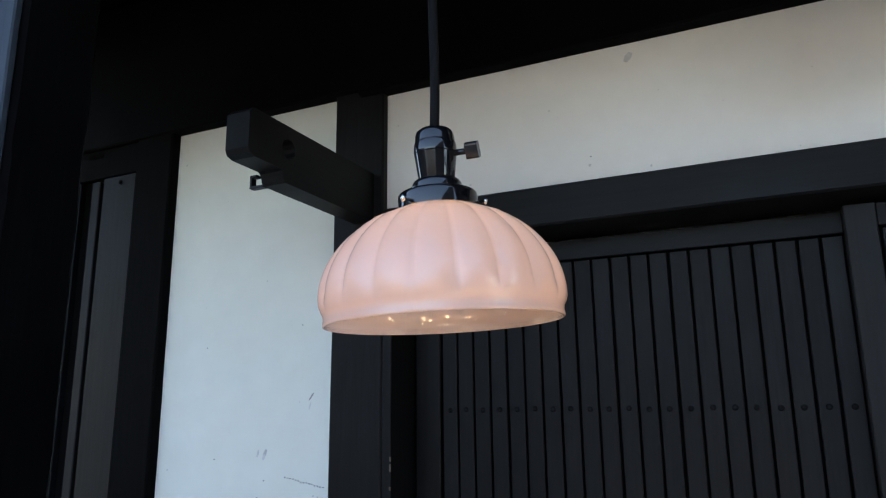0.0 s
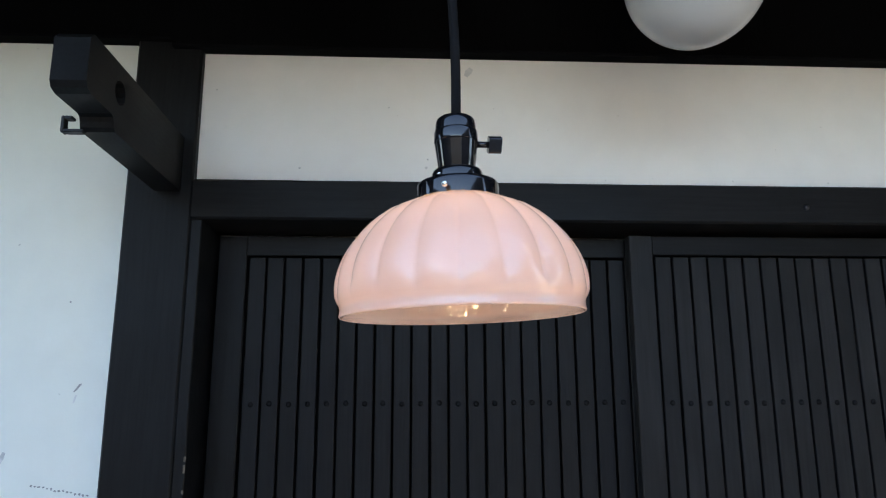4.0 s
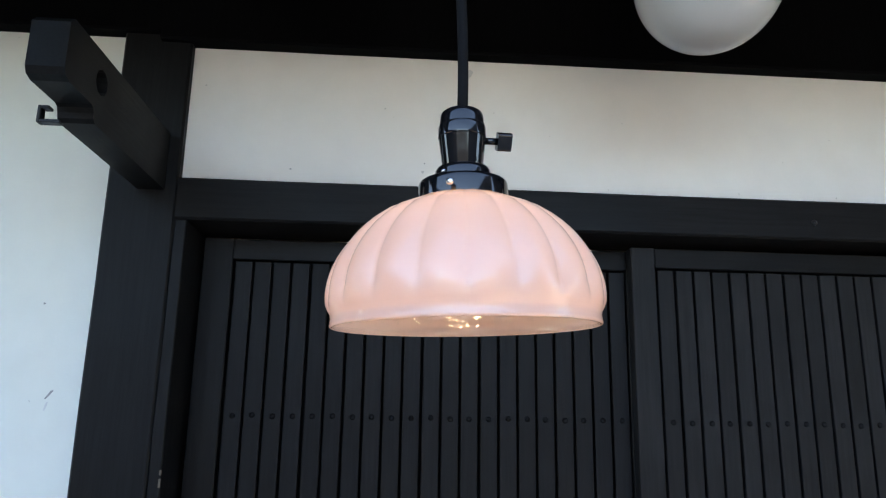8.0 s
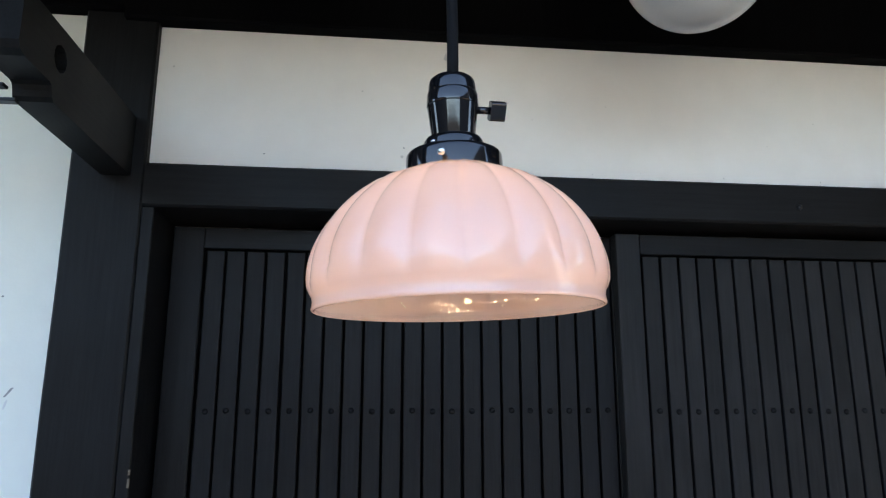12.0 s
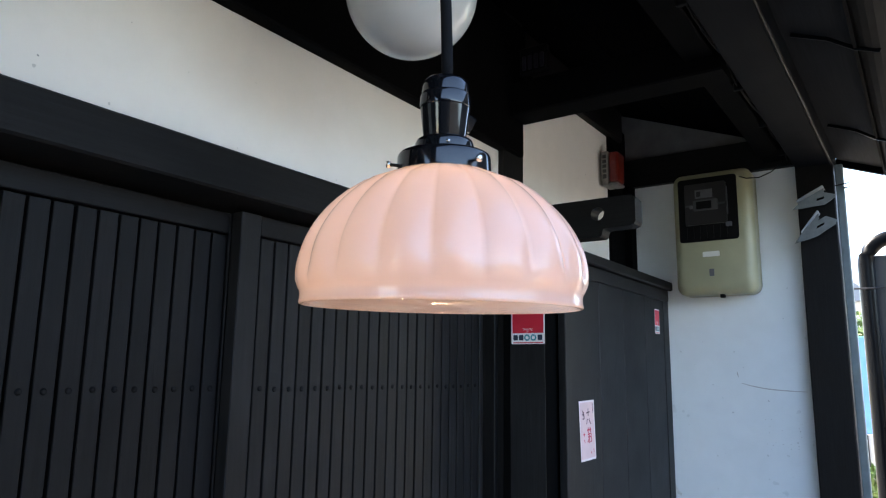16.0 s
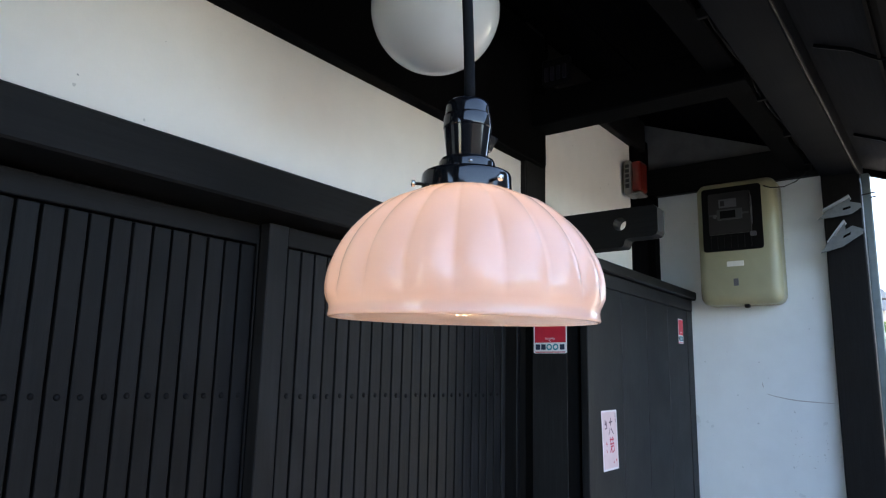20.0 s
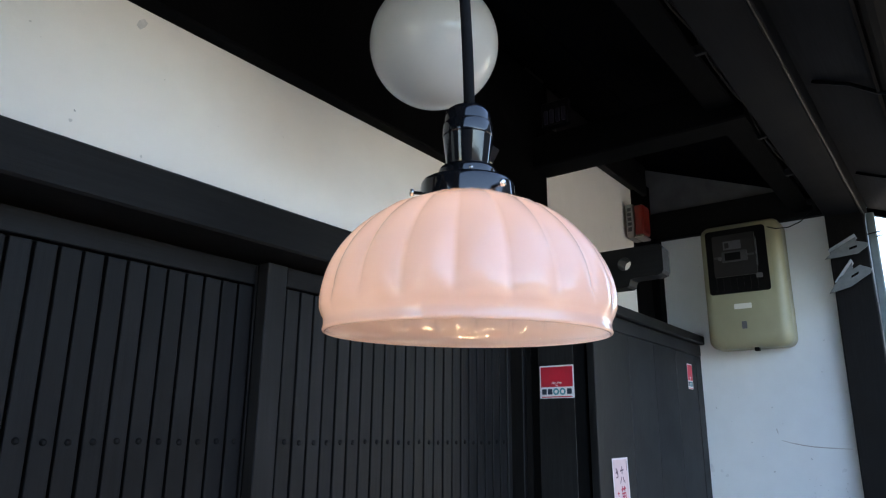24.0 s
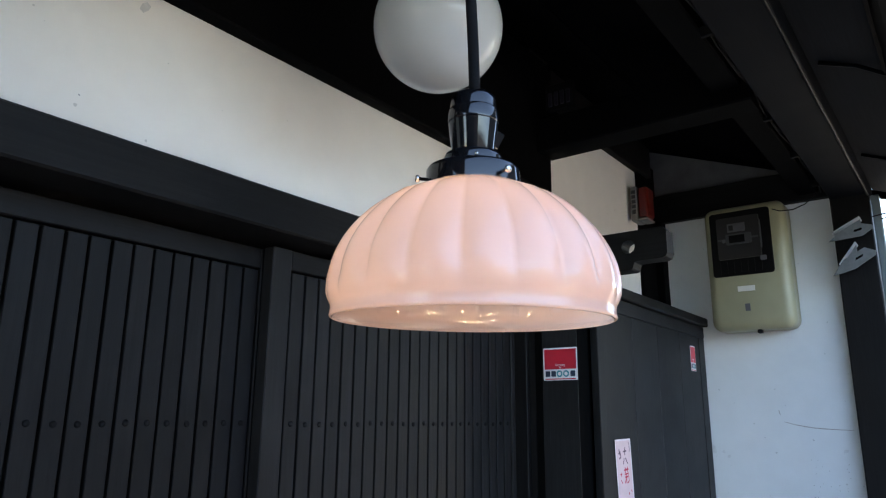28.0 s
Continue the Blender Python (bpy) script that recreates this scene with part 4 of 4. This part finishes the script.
def security_sticker(m, w, h, label):
    s = thing("security_sticker", label, "sticker", "security stickers")
    part("sheet", slab(m, -w / 2, w / 2, -h / 2, h / 2, 0.0003, 0.0008, 0.003), STICKER_WHITE, s)
    part("red_field", slab(m, -w * 0.465, w * 0.465, -h * 0.16, h * 0.455, 0.0008, 0.0011), STICKER_RED, s)
    for body, v, size in (("Security", -0.066, 0.105), ("by", -0.132, 0.085)):
        lettering(body, m @ Matrix.Translation((0, h * v, 0.0012)), size * h, w / 0.106, STICKER_WHITE, s)
    part("print_bar", slab(m, -w * 0.45, w * 0.45, -h * 0.475, -h * 0.445, 0.0008, 0.0011), STICKER_RED, s)
    # mark: plain blocks and rings in two colours
    v0, hh = -h * 0.30, h * 0.085
    for u in (-0.37, -0.20, 0.36):
        part("mark", slab(m, (u - 0.068) * w, (u + 0.068) * w, v0 - hh, v0 + hh, 0.0008, 0.0011, 0.002), STICKER_NAVY, s)
    for u in (-0.025, 0.165):
        part("mark", stroke(m, arc(u * w, v0, hh * 0.95, 0, 360, 14), h * 0.045, 0.0008, 0.0012), STICKER_TEAL, s)
    return s


security_sticker(face_x(1.7845, -0.1015, 1.672), 0.106, 0.090, "square red and white security sticker on the black board")
security_sticker(face_y(2.748, -0.1625, 1.753), 0.056, 0.096, "narrow red and white security sticker on the shutter case")

slip = thing("paper_slip", "long pink paper slip with brush writing on the shutter case", "paper slip")
m = face_y(2.047, -0.1625, 1.378) @ Matrix(((1, -0.066, 0, 0), (0.018, 1, 0, 0), (0, 0, 1, 0), (0, 0, 0, 1)))
part("sheet", slab(m, -0.056, 0.056, -0.088, 0.088, 0.0003, 0.0007), PAPER_EDGE, slip, "pale border of the slip")
part("pink_field", slab(m, -0.050, 0.050, -0.082, 0.083, 0.00075, 0.00088), PAPER, slip)
for mat, w, pts in (
        (INK_BLACK, 0.006, [(-0.004, 0.052), (0.020, 0.054)]), (INK_BLACK, 0.006, [(0.009, 0.064), (0.008, 0.042)]),
        (INK_BLACK, 0.005, [(0.002, 0.034), (-0.003, 0.024), (-0.008, 0.017)]), (INK_BLACK, 0.006, [(0.012, 0.034), (0.018, 0.024), (0.026, 0.017)]),
        (INK_RED, 0.007, [(-0.004, 0.000), (0.026, 0.002)]), (INK_RED, 0.007, [(0.004, 0.008), (0.002, -0.008)]), (INK_RED, 0.007, [(0.018, 0.009), (0.019, -0.006)]),
        (INK_RED, 0.007, [(-0.002, -0.012), (0.024, -0.010), (0.026, -0.032), (0.016, -0.036)]), (INK_RED, 0.006, [(0.000, -0.020), (0.020, -0.019)]),
        (INK_RED, 0.006, [(0.010, -0.012), (0.009, -0.038)]), (INK_RED, 0.006, [(0.008, -0.024), (-0.004, -0.036)]),
        (INK_BLACK, 0.007, [(-0.032, 0.060), (-0.030, 0.050), (-0.024, 0.042)]), (INK_BLACK, 0.007, [(-0.036, 0.046), (-0.024, 0.054), (-0.022, 0.036), (-0.034, 0.034)]),
        (INK_RED, 0.004, [(-0.028, -0.004), (-0.026, -0.018)]), (INK_RED, 0.004, [(-0.034, -0.010), (-0.020, -0.010)]), (INK_RED, 0.004, [(-0.030, -0.026), (-0.022, -0.036)]),
        (INK_BLACK, 0.004, [(0.044, 0.078), (0.044, 0.050)]), (INK_RED, 0.005, [(0.038, -0.058), (0.042, -0.066)]), (INK_RED, 0.006, [(0.020, -0.064), (0.022, -0.070)])):
    part("brush_stroke", stroke(m, pts, 0.72 * w, 0.0009, 0.0012), mat, slip)

# ---- shutter case (door pocket) ----
case = thing("shutter_case", "dark panelled wooden shutter case with a moulded top", "shutter case")
part("top_board", box(1.885, 2.905 - 0.006, -0.185, -0.002, 1.888, 1.922, 0.004), WOOD_X, case)
part("front_rail", box(1.898, 2.896, -0.166, -0.140, 1.842, 1.887, 0.002), PANEL, case)
part("stile", box(1.898, 1.940, -0.164, -0.140, 0.02, 1.841, 0.002), PANEL, case)
part("stile", box(2.830, 2.896, -0.164, -0.140, 0.02, 1.841, 0.002), PANEL, case)
for k in range(4):
    u0 = 1.9405 + 0.2224 * k
    part("board", box(u0 + 0.0006, u0 + 0.2214, -0.1615, -0.142, 0.02, 1.841, 0.0012), PANEL, case)
# Solid black block added in place of the case's shaded open end.
part("opening", box(1.835, 1.929, -0.132, -0.0215, 0.02, 1.886), GAP, case, "black block standing in for the shaded open end")
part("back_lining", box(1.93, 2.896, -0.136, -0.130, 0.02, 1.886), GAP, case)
part("end_cheek", box(2.870, 2.897, -0.139, -0.002, 0.02, 1.886, 0.002), PANEL, case)

# ---- electricity meter ----
meter = thing("electricity_meter", "beige plastic electricity meter box on the white side wall", "electricity meter")
mc = face_x(2.899, -0.378, 2.101)
bm = bmesh.new()
rounded(bm, mc, 0.300, 0.490, 0.110, 0.036, 6, 0.036)
part("body", bm, BEIGE, meter, "beige rounded plastic body", True)
mw = face_x(2.7895, -0.3665, 2.191)
bm = bmesh.new()
rounded(bm, mw, 0.223, 0.256, 0.004, 0.012, 4, 0.002)
part("window_frame", bm, BLACK_TRIM, meter, "black window surround")
part("meter_unit", slab(mw, -0.085, 0.072, -0.062, 0.104, 0.004, 0.0085, 0.006), METER_GREY, meter, "dark grey meter behind the window")
part("print_label", slab(mw, -0.044, 0.022, 0.044, 0.078, 0.0090, 0.0100), METER_LIGHT, meter)
part("print_bar", slab(mw, -0.038, -0.022, 0.050, 0.071, 0.0106, 0.0112), METER_GREY, meter)
part("rim", slab(mw, -0.082, 0.066, 0.012, 0.020, 0.0090, 0.0096), METER_DULL, meter)
part("display", slab(mw, -0.052, 0.042, -0.006, 0.036, 0.0100, 0.0125, 0.004), METER_DULL, meter)
part("display_glass", slab(mw, -0.040, 0.018, 0.000, 0.030, 0.0128, 0.0134), BLACK_TRIM, meter)
part("seal", slab(mw, 0.066, 0.088, -0.078, -0.060, 0.0048, 0.0078, 0.003), METER_LIGHT, meter)
part("seal", slab(mw, -0.066, -0.054, 0.004, 0.018, 0.0108, 0.0130, 0.004), METER_LIGHT, meter)
# Upright reflection in the window, painted as a pale strip.
part("cover_edge", slab(mw, 0.074, 0.0765, -0.030, 0.080, 0.0048, 0.0080), METER_LIGHT, meter, "pale strip painted as a reflection in the window")
for k in range(7):
    u = -0.084 + 0.025 * k
    part("rib", slab(mw, u, u + 0.004, -0.116, -0.066, 0.0047, 0.0065), BLACK_TRIM, meter)
ms = face_x(2.7888, -0.371, 1.937)
part("name_plate", slab(ms, -0.031, 0.031, 0.064, 0.084, 0.0, 0.003, 0.002), PLATE_WHITE, meter)
part("mark", slab(ms, -0.010, 0.008, -0.012, 0.016, 0.0, 0.0015, 0.002), METER_LIGHT, meter)
part("drain", box(2.82, 2.842, -0.405, -0.388, 1.843, 1.857, 0.002), BLACK_TRIM, meter)
solo("cable", tube([(2.85, -0.40, 2.355), (2.80, -0.455, 2.322), (2.785, -0.515, 2.292), (2.79, -0.560, 2.290), (2.81, -0.600, 2.310), (2.86, -0.635, 2.36)], 0.0022, 6), CABLE, "thin black wire looping over the meter box", "cable", smooth=True)

# ---- alarm box ----
alarm = thing("alarm_box", "white alarm box with a red cover on the wall corner", "alarm box")
part("base", box(2.582, 2.668, -0.042, -0.013, 2.288, 2.430, 0.006, 2), ALARM_GREY, alarm)
part("cover", box(2.586, 2.662, -0.084, -0.0425, 2.300, 2.424, 0.010, 2), RED_PLASTIC, alarm, "red plastic cover")
part("foot", box(2.584, 2.666, -0.082, -0.043, 2.287, 2.297, 0.004), ALARM_GREY, alarm)
ma = face_x(2.5819, -0.029, 2.365)
for k, (v0, v1) in enumerate(((0.034, 0.048), (0.014, 0.028), (-0.006, 0.008), (-0.026, -0.012), (-0.050, -0.032))):
    part("mark", slab(ma, -0.008, 0.008, v0, v1, 0.0, 0.0006), METER_GREY, alarm)


# ---- folded metal brackets on the outer post ----
def metal_bracket(plate, f0, f1, slot):
    """A cut sheet plate with a flange along its upper edge; (y, z) points on the face that looks at the door."""
    b = thing("metal_bracket", "bent galvanised sheet bracket on the outer post", "bracket", "metal brackets")
    part("plate", prism(plate, "x", 2.802, 2.805), ZINC, b)
    d = Vector((f1[0] - f0[0], f1[1] - f0[1])).normalized()
    n = Vector((d.y, -d.x)) * 0.0035
    part("flange", prism([f0, f1, (f1[0] + n.x, f1[1] + n.y), (f0[0] + n.x, f0[1] + n.y)], "x", 2.795, 2.86), ZINC_LIGHT, b)
    part("web", prism([(f0[0] - 0.004, f0[1] - 0.004), (f1[0], f1[1] - 0.006), (f1[0], f1[1] - 0.030), (f0[0] - 0.004, f0[1] - 0.012)], "x", 2.806, 2.8085), ZINC, b)
    part("slot", prism(slot, "x", 2.8005, 2.8018), GAP, b)
    return b


metal_bracket([(-0.663, 2.152), (-0.770, 2.160), (-0.803, 2.182), (-0.803, 2.195), (-0.772, 2.205), (-0.70, 2.186)], (-0.679, 2.182), (-0.769, 2.228),
              [(-0.745, 2.176), (-0.770, 2.182), (-0.770, 2.190), (-0.745, 2.184)])
metal_bracket([(-0.663, 2.026), (-0.735, 2.045), (-0.800, 2.086), (-0.803, 2.102), (-0.770, 2.118), (-0.70, 2.080)], (-0.689, 2.064), (-0.747, 2.139),
              [(-0.738, 2.074), (-0.762, 2.086), (-0.764, 2.095), (-0.740, 2.083)])
pipe = thing("post_trim", "pale metal strip up the outer post with a small square hook", "trim")
part("strip", box(2.872, 2.902, -0.830, -0.803, 0.0, 2.322, 0.004, 2), STRIP, pipe)
part("hook", tube([(2.868, -0.800, 2.240), (2.868, -0.846, 2.246), (2.868, -0.848, 2.230), (2.868, -0.828, 2.228)], 0.0026, 6), IRON, pipe)

# ---- outside, beyond the outer post ----
bar = thing("pipe_frame", "thick black rounded pipe frame standing outside", "frame")


def hoop(x, y0, top, bend):
    """Points up an upright, round a bend and away along the top."""
    return [(x, y0, -0.15 + 0.2 * k) for k in range(11)] + [(x, y0 - bend + bend * math.cos(radians(a)), top - bend + bend * math.sin(radians(a))) for a in range(0, 91, 10)] + [(x, y0 - 0.5, top), (x, y0 - 0.9, top)]


part("pipe", tube(hoop(3.9, -0.815, 2.210, 0.13), 0.034, 16), FRAME_BLACK, bar, "thick black pipe", True)
# Added bar: its grey paints the lit side face of the frame.
part("panel_edge", box(3.93, 3.95, -0.905, -0.835, -0.15, 2.13, 0.004), FRAME_GREY, bar, "grey flat bar standing in for the frame's lit side")
part("cross_wire", tube([(3.87, -0.74, 1.968), (3.86, -0.815, 1.965), (3.87, -0.93, 1.968)], 0.005, 6), IRON, bar)
part("foot_plate", box(3.84, 3.96, -0.91, -0.75, -0.15, -0.14, 0.002), FRAME_BLACK, bar)
fence = thing("tarp_fence", "blue sheet hung on a pale fence beyond the porch", "fence")
part("sheet", worn(box(9.0, 9.03, -0.47, 1.2, 0.95, 2.0, 0.01), 0.01), BLUE, fence, "blue plastic sheet")
part("panel", box(9.02, 9.08, -0.47, 1.2, -0.15, 0.949, 0.01), FENCE_PALE, fence, "pale grey fence panel")
part("post", box(9.0, 9.07, -0.405, -0.36, -0.15, 0.94, 0.004), FRAME_GREY, fence)
house = thing("far_house", "distant house with a grey-blue gable roof", "house")
part("roof", prism([(-0.30, 3.06), (0.9, 4.2), (2.2, 3.06)], "x", 16.0, 22.0), ROOF_TILE, house)
part("wall", box(16.2, 21.8, 0.0, 1.9, -0.15, 3.059), FENCE_PALE, house)
house = thing("far_house", "distant house with a grey-blue tiled roof", "house")
part("roof", prism([(-3.6, 2.74), (-2.2, 3.4), (-0.75, 2.74)], "x", 16.0, 22.0), ROOF_TILE, house)
part("wall", box(16.2, 21.8, -3.4, -0.95, -0.15, 2.739), FENCE_PALE, house)


def hedge(cx, cy, w, h, n, seed):
    rnd = random.Random(seed)
    bm = bmesh.new()
    for _ in range(n):
        p = Vector((cx + rnd.gauss(0, w * 0.35), cy + rnd.gauss(0, w), -0.15 + h * rnd.random() ** 0.7))
        s = rnd.uniform(0.03, 0.07)
        m = Matrix.Translation(p) @ Euler((rnd.uniform(0, 6), rnd.uniform(0, 6), rnd.uniform(0, 6))).to_matrix().to_4x4()
        v = [bm.verts.new(m @ Vector(q)) for q in ((-s, 0, 0), (0, -0.4 * s, 0.1 * s), (s, 0, 0), (0, 0.4 * s, 0.1 * s))]
        bm.faces.new(v)
    return bm


solo("hedge", hedge(10.2, -0.7, 0.42, 2.5, 5000, 11), LEAVES, "sunlit green hedge beyond the porch", "hedge", "stuff")
solo("low_shrub", hedge(6.6, -0.60, 0.16, 1.0, 900, 12), LEAVES, "sunlit yellow-green shrub beside the porch", "shrub", "stuff")
